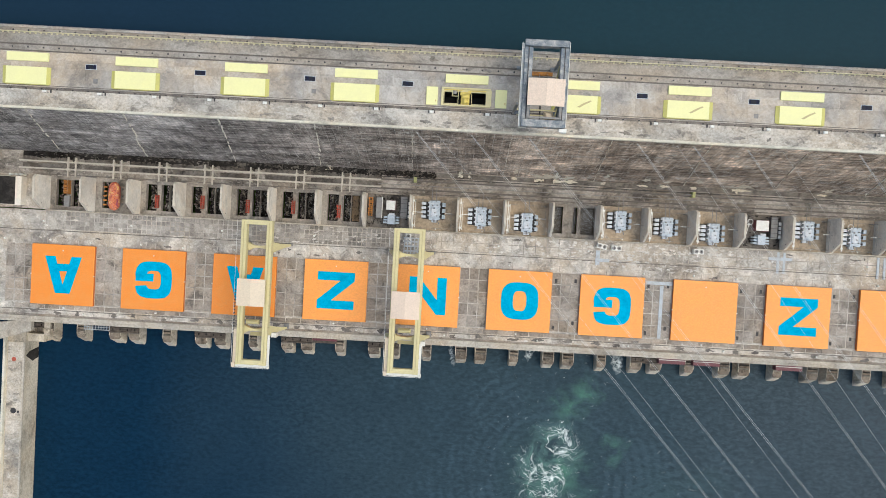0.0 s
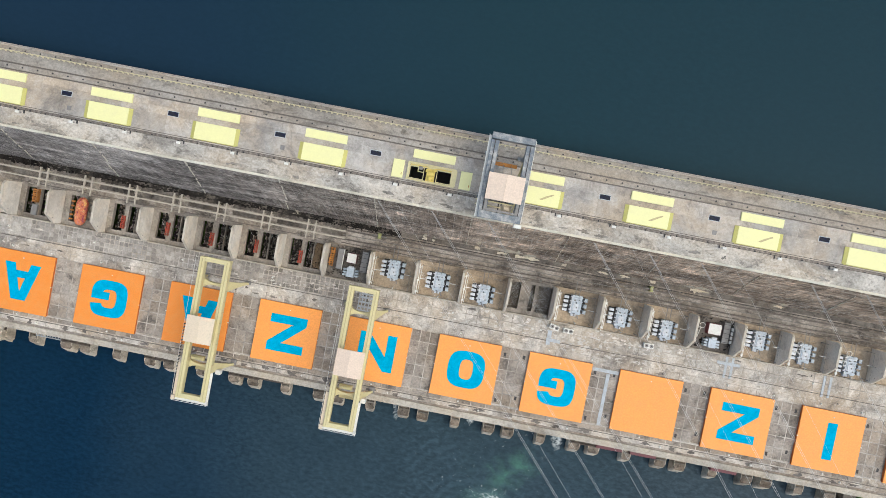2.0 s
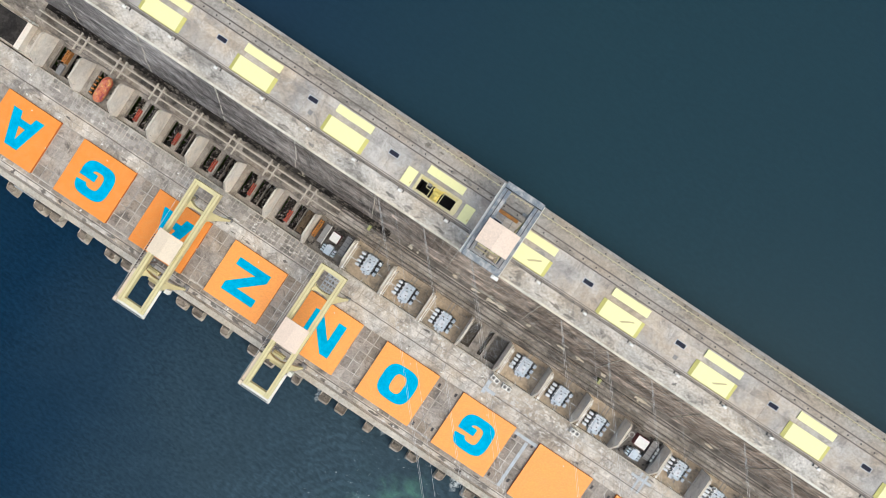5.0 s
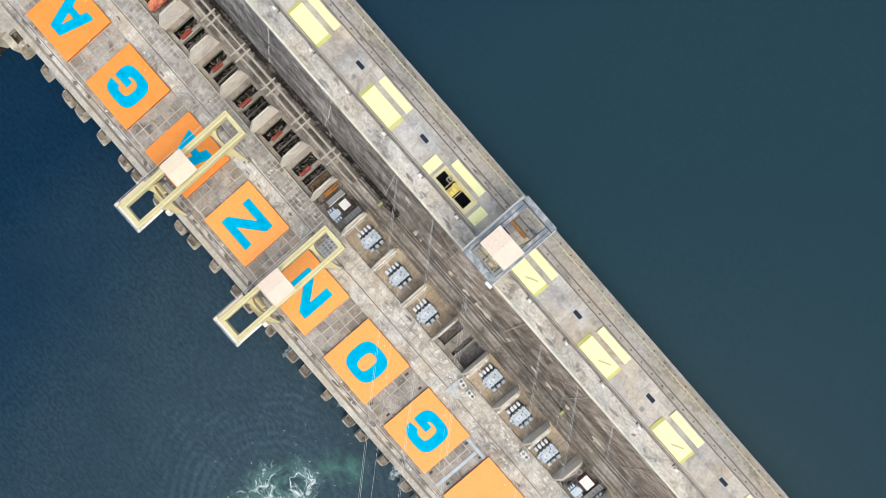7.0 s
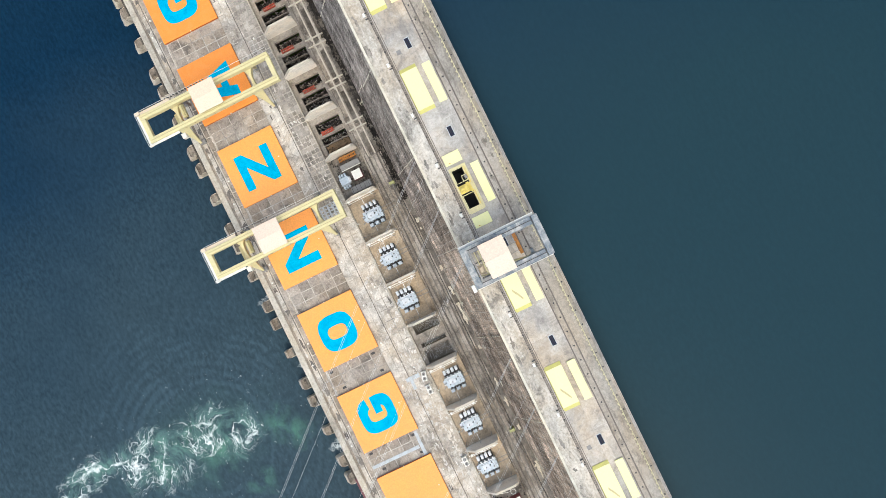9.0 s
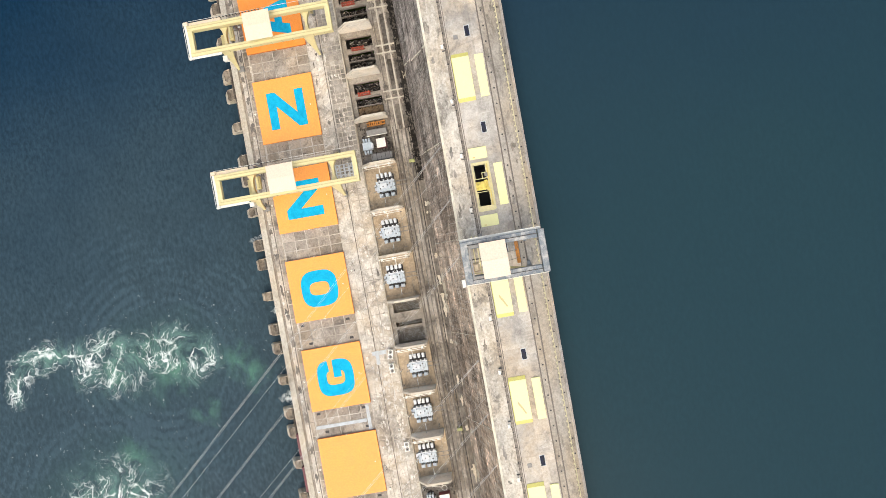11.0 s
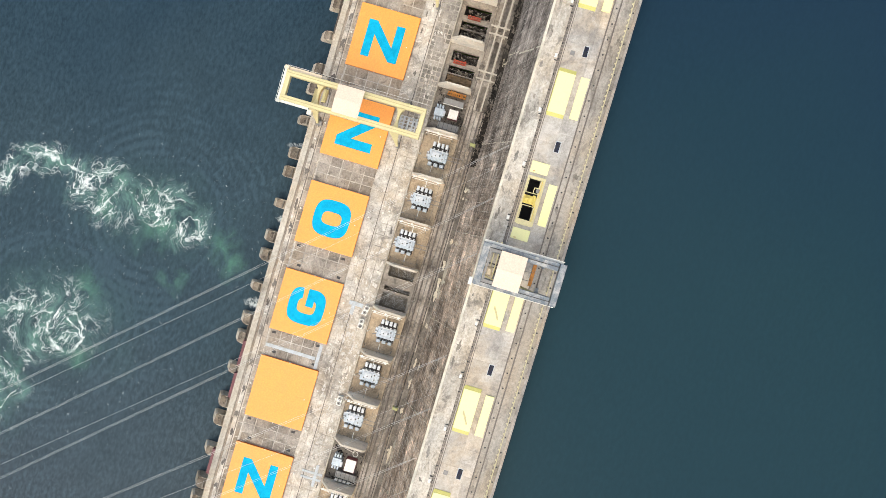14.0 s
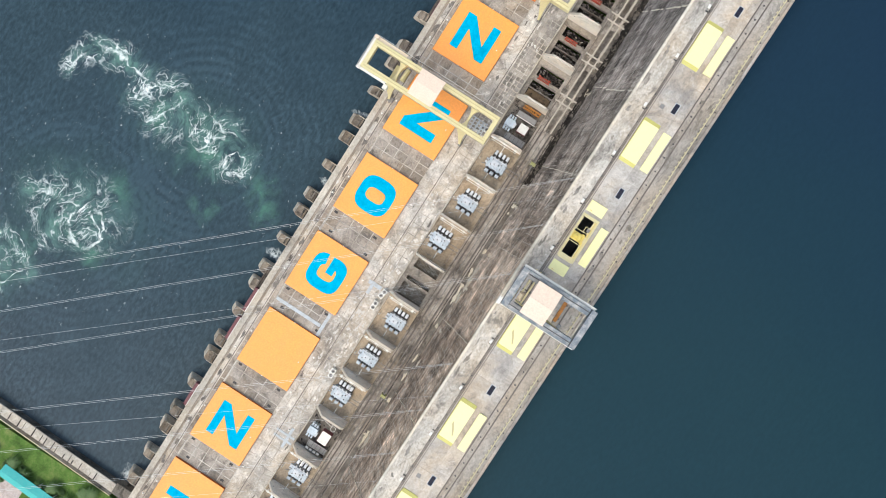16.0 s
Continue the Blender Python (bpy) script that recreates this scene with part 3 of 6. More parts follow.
def ground_height(x, y):
    if y > 40:
        return 12.0
    if x >= 191.4:
        return -11.1 + 1.5 * noise.noise((x * 0.02, y * 0.02, 0)) * min(1, max(0, (x - 230) / 60))
    if x <= -420:
        return -11.0
    return -24.0


xs = [-2500, -900, -440, -420, -405, -100, 100, 190.5, 191.4] + [192 + 4 * i for i in range(1, 40)] + [420, 600, 1000, 2500]
ys = [-2500, -1200, -700, -400] + [-300 + 12 * i for i in range(25)] + [0, 12, 27, 38, 42, 200, 2500]
g = Shape()
g.v = [(x, y, ground_height(x, y)) for y in ys for x in xs]
w = len(xs)
g.f = [(j * w + i, j * w + i + 1, (j + 1) * w + i + 1, (j + 1) * w + i) for j in range(len(ys) - 1) for i in range(w - 1)]
thing("ground", g, GRASS, "green grassed river bank beyond the training wall", "ground", kind="structure")

# dam body: steep downstream face with a curved toe
CREST = 32.7
SEAMS = [-64.5, -40.0, -16.4, 7.4, 31.5, 56.0, 80.5, 104.5, 128.5, 153.0]
TOE = [(27.4, -20), (27.4, -0.6), (31.2, 16.0), (35.0, CREST - 0.15)]
PIT = (38.75, 49.15, 41.35, 45.0)      # open intake shaft
solid = TOE + [(55.1, CREST - 0.15), (55.1, -20)]
notched = TOE + [(PIT[2], CREST - 0.15), (PIT[2], CREST - 9), (PIT[3], CREST - 9), (PIT[3], CREST - 0.15), (55.1, CREST - 0.15), (55.1, -20)]
dam = Shape().prism(solid, "x", -900, PIT[0])
dam_ob = thing("wall_dam", dam, DAM_FACE, "massive concrete dam with a dark streaked downstream face", "dam", kind="structure")
part("dam_block", Shape().prism(notched, "x", PIT[0], PIT[1]), DAM_FACE, dam_ob)
part("dam_block", Shape().prism(solid, "x", PIT[1], 900), DAM_FACE, dam_ob)
part("curb", Shape().box(-900, 900, 34.75, 35.35, CREST - 0.5, CREST + 0.55, 0.08), CREAM_EDGE, dam_ob, "pale cream concrete parapet along the crest edge")
part("curb", Shape().box(-900, 900, 54.45, 55.15, CREST - 0.5, CREST + 0.4, 0.08), CONCRETE_CREST, dam_ob)
part("walkway", Shape().box(-900, 900, 35.35, 39.55, CREST - 0.3, CREST + 0.12), CONCRETE_WALKWAY, dam_ob, "stained concrete walkway with pale lime marks")
for a, b in ((-900, -103.4), (216.0, 900)):
    part("roadway", Shape().box(a, b, 39.55, 48.75, CREST - 0.3, CREST - 0.04), CONCRETE_CREST, dam_ob)
road_edges = [-103.4, -90.0, -76.4, -63.0, -49.5, -36.0, -22.6, -9.0, 4.5, 18.0, 29.4, PIT[0], PIT[1], 58.6, 72.0, 85.4, 99.0, 112.5, 126.0, 139.4, 153.0, 166.5, 180.0, 198.0, 216.0]
for a, b in zip(road_edges, road_edges[1:]):
    for y0_, y1_ in ((39.55, PIT[2]), (PIT[2], PIT[3]), (PIT[3], 48.75)) if a == PIT[0] else ((39.55, 48.75),):
        if (a, y0_) != (PIT[0], PIT[2]):
            part("road_panel", Shape().box(a + 0.02, b - 0.02, y0_, y1_, CREST - 0.3, CREST - 0.04), CONCRETE_CREST, dam_ob)
part("track_bed", Shape().box(-900, 900, 48.75, 54.75, CREST - 0.3, CREST - 0.03), CONCRETE_TRACK, dam_ob, "browner stained concrete bed of the crane track")
for x in SEAMS:
    lean, seam = 0.085 * (x - 50), Shape()
    bold, jog, drop = (0.14, rnd.uniform(-0.9, 0.9), rnd.uniform(6, 16)) if x < 10 else (0.06, 0.0, 0.0)
    steps, at = 26, []
    for i in range(steps + 1):
        q = i / steps
        z = CREST - 0.2 - q * (CREST - 0.3)
        y = 27.4 + (z + 0.6) * (7.6 / 33.15)
        at.append((x + lean * q + (jog if z < drop else 0) + rnd.uniform(-0.12, 0.12), y, z, bold * rnd.uniform(0.3, 1.5)))
    for (xa, ya, za, wa), (xb, yb, zb, wb) in zip(at, at[1:]):
        if rnd.random() < 0.78:
            seam.add([(xa - wa, ya - 0.2, za), (xa + wa, ya - 0.2, za), (xa + wa, ya + 0.1, za), (xa - wa, ya + 0.1, za),
                      (xb - wb, yb - 0.2, zb), (xb + wb, yb - 0.2, zb), (xb + wb, yb + 0.1, zb), (xb - wb, yb + 0.1, zb)],
                     [(3, 2, 1, 0), (4, 5, 6, 7), (0, 1, 5, 4), (1, 2, 6, 5), (2, 3, 7, 6), (3, 0, 4, 7)])
    part("joint_seam", seam, CREAM_EDGE, dam_ob, "pale lime along a joint")
# proud construction lifts on the face
for i in range(9):
    z = 3.0 + i * 3.3
    y = 27.4 + (z + 0.6) * (7.6 / 33.15)
    part("lift_ledge", Shape().prism([(y - 0.05, z - 0.10), (y + 0.3, z - 0.10), (y + 0.3, z + 0.10), (y - 0.02, z + 0.10)], "x", -160, 300), DAM_FACE, dam_ob)

# powerhouse
power = thing("deck", Shape().box(-130, 212, -22.6, 10.0, -24, -0.08), CONCRETE_DECK, "weathered concrete powerhouse deck with lighter joints", "deck", kind="structure")
part("curb", Shape().box(-130, 212, -22.55, -21.55, -0.5, 0.32, 0.06), CONCRETE_PALE, power, "pale concrete kerb")
part("ledge", Shape().box(-130, 212, -23.4, -22.6, -1.6, 0.05, 0.05), CONCRETE_PALE, power)
part("parapet", Shape().box(-78, 212, 9.95, 10.3, -1, 0.75, 0.04), CONCRETE_PALE, power)
part("ledge", Shape().box(-130, 212, -21.5, -20.95, -0.2, 0.06), CONCRETE_SLAB, power)
thing("floor_bays", Shape().box(17.2, 70.6, 10.3, 20.3, -5.5, -0.2).box(84.3, 212, 10.3, 20.3, -5.5, -0.2), BAY_FLOOR,
      "brown gravel floor of the transformer bays", "floor", kind="structure")
thing("floor_yard", Shape().box(-130, 212, 20.3, 28.0, -6, -0.9), CONCRETE_YARD, "dark stained concrete yard along the dam's toe", "floor", kind="structure")

# crane and service rails
def rail(name, y, z, width, x0=-130, x1=212):
    s = Shape().box(x0, x1, y - width, y - width * 0.4, z, z + 0.03).box(x0, x1, y + width * 0.4, y + width, z, z + 0.03)
    s.box(x0, x1, y - 0.07, y + 0.07, z, z + 0.14)
    return thing(name, s, RAIL_MAT, "rusty steel crane rail let into the concrete", "rail", "crane rails")


rail("crane_rail", 4.1, 0.0, 0.10)
rail("crane_rail", -19.6, 0.0, 0.10)
for y, h in ((39.9, 0.34), (49.0, 0.16), (50.6, 0.18)):
    rail("crane_rail", y, CREST - 0.03, h, -160, 300)
thing("cable_trench", Shape().box(-160, 300, 40.5, 40.65, CREST - 0.03, CREST + 0.02), RAIL_MAT, "narrow dark drainage channel on the crest", "channel")


# ---- hatch covers with letters ----
def ring(rx, ry, ix, iy, a0, a1, n=40, power_=3.4):
    """Quads of a squarish ring between two angles, in degrees from the right."""
    def at(a, x, y):
        c, s = math.cos(a), math.sin(a)
        return (x * math.copysign(abs(c) ** (2 / power_), c), y * math.copysign(abs(s) ** (2 / power_), s))
    out = []
    for i in range(n):
        a, b = radians(a0 + (a1 - a0) * i / n), radians(a0 + (a1 - a0) * (i + 1) / n)
        out.append([at(a, rx, ry), at(b, rx, ry), at(b, ix, iy), at(a, ix, iy)])
    return out


GLYPHS = {
    "A": [[(-.5, -.5), (-.22, -.5), (-.0, .26), (-.0, .5), (-.2, .5)], [(.22, -.5), (.5, -.5), (.2, .5), (.0, .5), (.0, .26)],
          [(-.17, -.3), (.17, -.3), (.11, -.1), (-.11, -.1)]],
    "Z": [[(-.5, .27), (.5, .27), (.5, .5), (-.5, .5)], [(-.5, -.5), (.5, -.5), (.5, -.27), (-.5, -.27)], [(-.5, -.27), (-.12, -.27), (.5, .27), (.12, .27)]],
    "N": [[(-.5, -.5), (-.25, -.5), (-.25, .5), (-.5, .5)], [(.25, -.5), (.5, -.5), (.5, .5), (.25, .5)], [(-.25, .1), (-.25, .5), (.25, -.1), (.25, -.5)]],
    "I": [[(-.13, -.5), (.13, -.5), (.13, .5), (-.13, .5)]],
    "O": ring(.5, .5, .18, .27, 0, 360, 56, 3.0),
    "G": ring(.5, .5, .2, .25, 27, 356, 46, 3.3) + [[(.187, .155), (.466, .31), (.495, .18), (.2, .15)], [(.0, -.17), (.49, -.17), (.49, .04), (.0, .04)]],
    "": [],
}
COVER_W, COVER_D, COVER_H = 18.55, 17.69, 1.0


def hatch_cover(k, letter, paint):
    x0, y0 = UNIT * k, -COVER_D
    name = f"a blue letter {letter}" if letter else "plain unlettered paint"
    cover = thing("hatch_cover", None, None, f"square orange steel hatch cover with {name}", "hatch cover", "hatch covers along the deck")
    cover.location = (x0 + COVER_W / 2, y0 + COVER_D / 2, 0)
    hx, hy = COVER_W / 2, COVER_D / 2
    part("rim", Shape().box(-hx, hx, -hy, hy, 0.0, COVER_H - 0.16), ORANGE_SHADED, cover, "orange side plates in a shaded tone")
    for sx in (-1, 1):
        a, b = (-hx - 0.05, 0.04) if sx < 0 else (-0.035, hx + 0.05)
        part("panel", Shape().box(a, b, -hy - 0.05, hy + 0.05, COVER_H - 0.16, COVER_H, 0.05), paint, cover)
    for i in range(7):
        y = -hy + (i + 1) * COVER_D / 8
        part("seam", Shape().box(-hx, hx, y - 0.03, y + 0.03, COVER_H, COVER_H + 0.012), paint, cover)
    s = Shape()
    for i, quad in enumerate(GLYPHS[letter]):
        pts = [(-u * 10.9 + 0.15, -v * 10.9) for u, v in quad]
        s.add([(x, y, COVER_H + 0.022 + 0.005 * (i % 2 if len(quad) == 4 and letter in "AZN" else (i >= 46))) for x, y in pts], [tuple(range(len(pts)))])
    if letter:
        part("letter", s, LETTER_BLUE, cover, f"bright blue painted letter {letter}")
    for ex, ey in ((-hx - 0.12, 0), (hx + 0.12, 0), (0, hy - 1.7)):
        part("lifting_eye", Shape().tube((ex, ey, COVER_H - 0.1), (ex, ey, COVER_H + 0.18), 0.16, 8), WHITE_STEEL, cover)
    return cover


for k, letter in zip(range(-3, 8), ("A", "G", "A", "Z", "N", "O", "G", "", "Z", "I", "")):
    hatch_cover(k, letter, ORANGE_OLD if k < 0 else ORANGE)


# ---- yellow gantry cranes on the powerhouse deck ----
def splayed_leg(side, y_top, y_foot, z0, z1):
    """A plate leg, wide under the girder, that sweeps outwards and narrows to its foot."""
    s, rings_ = Shape(), []
    for i in range(7):
        q = i / 6
        w = 1.3 * (1 - q) ** 1.6 + 0.3
        x = side * (3.5 + 2.7 * q)
        y = y_top + (y_foot - y_top) * q
        z = z1 + (z0 - z1) * q
        rings_.append([(x - 0.38, y - w, z), (x + 0.38, y - w, z), (x + 0.38, y + w, z), (x - 0.38, y + w, z)])
    faces = [(0, 1, 2, 3), (27, 26, 25, 24)]
    for k in range(0, 24, 4):
        faces += [(k + i, k + (i + 1) % 4, k + (i + 1) % 4 + 4, k + i + 4) for i in range(4)]
    return s.add([p for r in rings_ for p in r], faces)


def deck_crane(x, roof_y, grating, roof_paint):
    crane = thing("gantry_crane", None, None, "yellow steel gantry crane with a cream hoist-house roof on deck rails", "crane", "gantry cranes on the deck")
    crane.location = (x, -9.3, 0)
    y0, y1, top = -20.2, 19.8, 14.0
    legs = ((12.4, 13.0, 13.4), (-10.8, -11.4, -10.3))
    for bx in (-3.5, 3.5):
        side = math.copysign(1, bx)
        beam = part("girder", Shape().box(bx - 0.75, bx + 0.75, y0, y1, top - 2.1, top, 0.08), CRANE_YELLOW, crane)
        part("trolley_rail", Shape().box(bx - 0.1, bx + 0.1, y0 + 0.5, y1 - 0.5, top, top + 0.12), CRANE_YELLOW_DARK, beam, "worn darker trolley rail")
        for i in range(13):
            yy = y0 + 1.5 + 3.0 * i
            part("stiffener", Shape().box(bx + side * 0.75 - 0.09, bx + side * 0.75 + 0.09, yy - 0.06, yy + 0.06, top - 2.0, top - 0.1), CRANE_YELLOW_DARK, beam)
        for y_top, y_foot, y_rail in legs:
            leg = part("leg", splayed_leg(side, y_top, y_foot, 1.0, top - 2.05), CRANE_YELLOW, crane)
            part("bogie", Shape().box(bx + side * 2.7 - 0.75, bx + side * 2.7 + 0.75, min(y_foot, y_rail) - 0.3, max(y_foot, y_rail) + 0.3, 0.14, 1.1, 0.25), GREY_STEEL, leg, "grey wheel bogie on the rail")
    for ty in (y0 + 0.7, y1 - 0.6):
        part("end_tie", Shape().box(-2.75, 2.75, ty - 0.65, ty + 0.65, top - 1.6, top - 0.12, 0.06), CRANE_YELLOW, crane)
    for y_top, y_foot, y_rail in legs:
        part("portal_beam", Shape().prism([(-3.0, y_top - 1.2), (-1.9, y_top - 0.55), (-0.8, y_top - 0.32), (0.8, y_top - 0.32), (1.9, y_top - 0.55), (3.0, y_top - 1.2),
                                           (3.0, y_top + 1.2), (1.9, y_top + 0.55), (0.8, y_top + 0.32), (-0.8, y_top + 0.32), (-1.9, y_top + 0.55), (-3.0, y_top + 1.2)], "z", 9.4, 11.2), CRANE_YELLOW, crane, "haunched yellow portal beam")
    # white service gallery round the overhanging end
    part("gallery", Shape().box(-5.0, 5.0, y0 - 0.75, y0 - 0.05, top - 0.7, top - 0.58).box(4.28, 4.95, y0 - 0.05, y0 + 8.4, top - 0.7, top - 0.58), WHITE_STEEL, crane, "white steel walkway")
    part("side_platform", Shape().box(-5.25, -4.28, y0 - 0.05, y0 + 9.6, top - 0.9, top - 0.76), ROOF_YELLOWED, crane, "cream side platform")
    part("corner_box", Shape().box(-5.3, -4.4, y0 - 0.7, y0 + 0.5, top - 0.55, top + 0.2, 0.05), ROOF_YELLOWED, crane)
    part("corner_box", Shape().box(4.35, 5.1, y0 - 0.7, y0 + 0.2, top - 0.55, top + 0.1, 0.05), WHITE_STEEL, crane)
    for gx in [-4.9 + 1.4 * i for i in range(8)]:
        part("guard_post", Shape().tube((gx, y0 - 0.72, top - 0.6), (gx, y0 - 0.72, top + 0.4), 0.05, 6), WHITE_STEEL, crane)
    part("guard_rail", Shape().tube((-5.0, y0 - 0.72, top + 0.4), (5.0, y0 - 0.72, top + 0.4), 0.06, 6).tube((4.95, y0 - 0.7, top + 0.4), (4.95, y0 + 8.3, top + 0.4), 0.06, 6),
         WHITE_STEEL, crane)
    # machinery at the downstream legs
    part("drive_platform", Shape().box(-2.2, 4.4, -13.0, -12.0, 7.6, 7.8), CRANE_YELLOW_DARK, crane)
    part("cab", Shape().box(4.3, 5.7, -12.9, -11.6, 8.0, 10.0, 0.1), WHITE_STEEL, crane, "white driver's cab")
    part("winch", Shape().box(-1.9, 1.7, -8.9, -7.7, top - 1.5, top - 0.2, 0.15).tube((-1.6, -8.3, top), (1.4, -8.3, top), 0.42, 10), CRANE_YELLOW_DARK, crane, "dull yellow winch between the girders")
    part("ladder", Shape().box(-5.2, -4.6, -9.4, -9.2, 1.0, 12.0), GREY_STEEL, crane)
    # hoist house
    ry = roof_y + 9.3
    house = part("hoist_house", Shape().box(-3.3, 3.3, ry - 3.1, ry + 3.1, top + 0.35, top + 2.7, 0.05), CRANE_YELLOW, crane)
    part("roof", Shape().prism([(-3.85, top + 2.75), (-3.85, top + 2.62), (3.85, top + 2.62), (3.85, top + 2.75), (0, top + 3.15)], "y", ry - 3.7, ry + 3.7), roof_paint, house,
         "cream sheet-metal roof")
    for i in range(6):
        rx = -3.3 + 1.32 * i
        zz = top + 2.76 + 0.4 * (1 - abs(rx) / 3.85)
        part("roof_seam", Shape().box(rx - 0.03, rx + 0.03, ry - 3.65, ry + 3.65, zz, zz + 0.03), roof_paint, house)
    part("hook_block", Shape().tube((0, ry, 6.0), (0, ry, top), 0.09, 6).box(-0.6, 0.6, ry - 0.4, ry + 0.4, 5.0, 6.2, 0.1), MACHINE_YELLOW, crane)
    # hanging power cable on the outer girder
    for i in range(22):
        yy = y0 + 1.0 + i * (roof_y + 9.3 - y0) / 22
        part("cable_loop", Shape().box(-5.5, -5.36, yy, yy + 0.3, top - 1.6, top - 0.25), DARK_STEEL, crane)
    part("cable_track", Shape().tube((-5.43, y0, top - 0.2), (-5.43, y1, top - 0.2), 0.05, 6), WHITE_STEEL, crane)
    if grating:
        tray = part("grating_frame", Shape().box(-2.2, 2.2, 12.2, 12.5, 5.2, 5.5), PALE_BLUE_PAINT, crane, "pale grey lifting frame")
        part("end_bar", Shape().box(-2.2, 2.2, 17.0, 17.3, 5.2, 5.5), PALE_BLUE_PAINT, tray)
        for i in range(5):
            part("bar", Shape().box(-2.1 + i * 0.98, -1.85 + i * 0.98, 12.3, 17.2, 5.25, 5.55), PALE_BLUE_PAINT, tray)
        for i in range(3):
            part("plate", Shape().box(-1.8, 1.9, 13.2 + 1.35 * i, 13.7 + 1.35 * i, 5.3, 5.5), PALE_BLUE_PAINT, tray)
    return crane


deck_crane(-10.9, -9.2, False, ROOF_YELLOWED)
deck_crane(31.1, -10.3, True, ROOF_CREAM)


# ---- crest gantry crane ----
def crest_crane():
    c = thing("gantry_crane", None, None, "grey-blue steel gantry crane with a cream roof straddling the crest", "crane")
    c.location = (61.75, 44.6, CREST)
    top, hx, hy = 12.8, 4.95, 9.75
    for sx in (-1, 1):
        girder = part("girder", Shape().box(sx * 4.05 - 0.95, sx * 4.05 + 0.95, -hy + 1.7, hy - 1.7, top - 2.2, top, 0.08), CRANE_GREY, c)
        part("trolley_rail", Shape().box(sx * 4.05 - 0.09, sx * 4.05 + 0.09, -hy + 1.7, hy - 1.7, top, top + 0.15), DARK_STEEL, girder)
        for ly in (-4.55, 6.15):
            leg = part("leg", Shape().prism([(ly - 0.6, 0.8), (ly + 0.6, 0.8), (ly + 1.1, top - 2.1), (ly - 1.1, top - 2.1)], "x", sx * 4.05 - 0.5, sx * 4.05 + 0.5), CRANE_GREY, c)
            part("bogie", Shape().box(sx * 4.05 - 1.6, sx * 4.05 + 1.6, ly - 0.4, ly + 0.4, 0.15, 1.0, 0.1), CRANE_GREY, leg)
    for sy, d in ((-1, 1.7), (1, 1.5)):
        part("end_tie", Shape().box(-hx, hx, min(sy * hy, sy * (hy - d)), max(sy * hy, sy * (hy - d)), top - 1.9, top + 0.02, 0.08), CRANE_GREY, c)
    part("gallery", Shape().box(-hx - 0.6, -hx - 0.02, -hy + 0.1, hy - 0.7, top - 1.2, top - 1.08), WHITE_STEEL, c, "white walkway along the girder")
    part("guard_rail", Shape().tube((-hx - 0.57, -hy, top - 0.1), (-hx - 0.57, hy - 0.7, top - 0.1), 0.07, 6), WHITE_STEEL, c)
    part("guard_rail", Shape().tube((hx + 0.12, -hy + 0.2, top + 0.1), (hx + 0.12, hy - 0.4, top + 0.1), 0.07, 6), WHITE_STEEL, c)
    for i in range(11):
        part("guard_post", Shape().tube((-hx - 0.57, -hy + i * 1.8, top - 1.1), (-hx - 0.57, -hy + i * 1.8, top - 0.1), 0.05, 6), WHITE_STEEL, c)
    part("end_box", Shape().box(3.6, 5.4, -hy - 0.95, -hy - 0.1, top - 1.7, top - 0.3, 0.08), WHITE_STEEL, c, "white electrical box")
    house = part("hoist_house", Shape().box(-3.7, 3.7, -5.0, 0.2, top + 0.3, top + 2.5), GREY_STEEL, c)
    part("roof", Shape().prism([(-4.1, top + 2.7), (-4.1, top + 2.55), (4.1, top + 2.55), (4.1, top + 2.7), (0.0, top + 3.1)], "y", -5.5, 0.5), ROOF_CREAM, house, "cream sheet-metal roof")
    for i in range(5):
        rx = -3.6 + 1.8 * i
        zz = top + 2.71 + 0.4 * (1 - abs(rx) / 4.1)
        part("roof_seam", Shape().box(rx - 0.03, rx + 0.03, -5.45, 0.45, zz, zz + 0.05), ROOF_CREAM, house)
    trolley = part("trolley", Shape().box(-3.9, 3.9, -7.9, -7.5, top + 0.17, top + 0.45), GREY_STEEL, c)
    for sx in (-1, 1):
        part("trolley_side", Shape().box(sx * 3.6 - 0.3, sx * 3.6 + 0.3, -7.48, 0.3, top + 0.17, top + 0.45), GREY_STEEL, trolley)
    part("cable_beam", Shape().box(-5.9, 3.2, -5.95, -5.65, top - 1.4, top - 1.1).box(-5.9, 1.0, -6.9, -6.65, top - 2.6, top - 2.3), CRANE_YELLOW, trolley, "pale yellow cable beam")
    part("strut", Shape().tube((2.9, -5.4, top - 0.3), (2.5, -8.0, top - 2.0), 0.16, 8), CRANE_YELLOW, trolley)
    part("hoist_block", Shape().box(0.3, 2.4, -7.6, -6.0, 9.2, 11.4, 0.45).box(0.6, 2.1, -7.95, -7.6, 9.2, 10.2, 0.1), ROOF_YELLOWED, trolley, "cream hoist block")
    part("block_frame", Shape().box(-0.3, 3.3, -8.2, -7.98, 8.7, 9.2).box(-0.3, 3.3, -4.2, -3.9, 8.7, 9.2).box(-0.6, -0.3, -8.2, -3.9, 8.7, 9.2).box(3.3, 3.6, -8.2, -3.9, 8.7, 9.2), DARK_STEEL, trolley)
    part("lifting_beam", Shape().box(-3.6, 2.2, 3.0, 3.8, 6.9, 7.6, 0.05), RUST_ORANGE, c, "orange lifting beam")
    part("hoist_rope", Shape().tube((-1.0, 3.4, 7.5), (-1.0, 0.2, top), 0.05, 6).tube((1.0, 3.4, 7.5), (1.0, 0.2, top), 0.05, 6), GREY_STEEL, c)
    part("stay", Shape().tube((2.8, 0.2, 6.5), (3.2, 4.2, top - 1), 0.22, 8), CRANE_YELLOW, c)
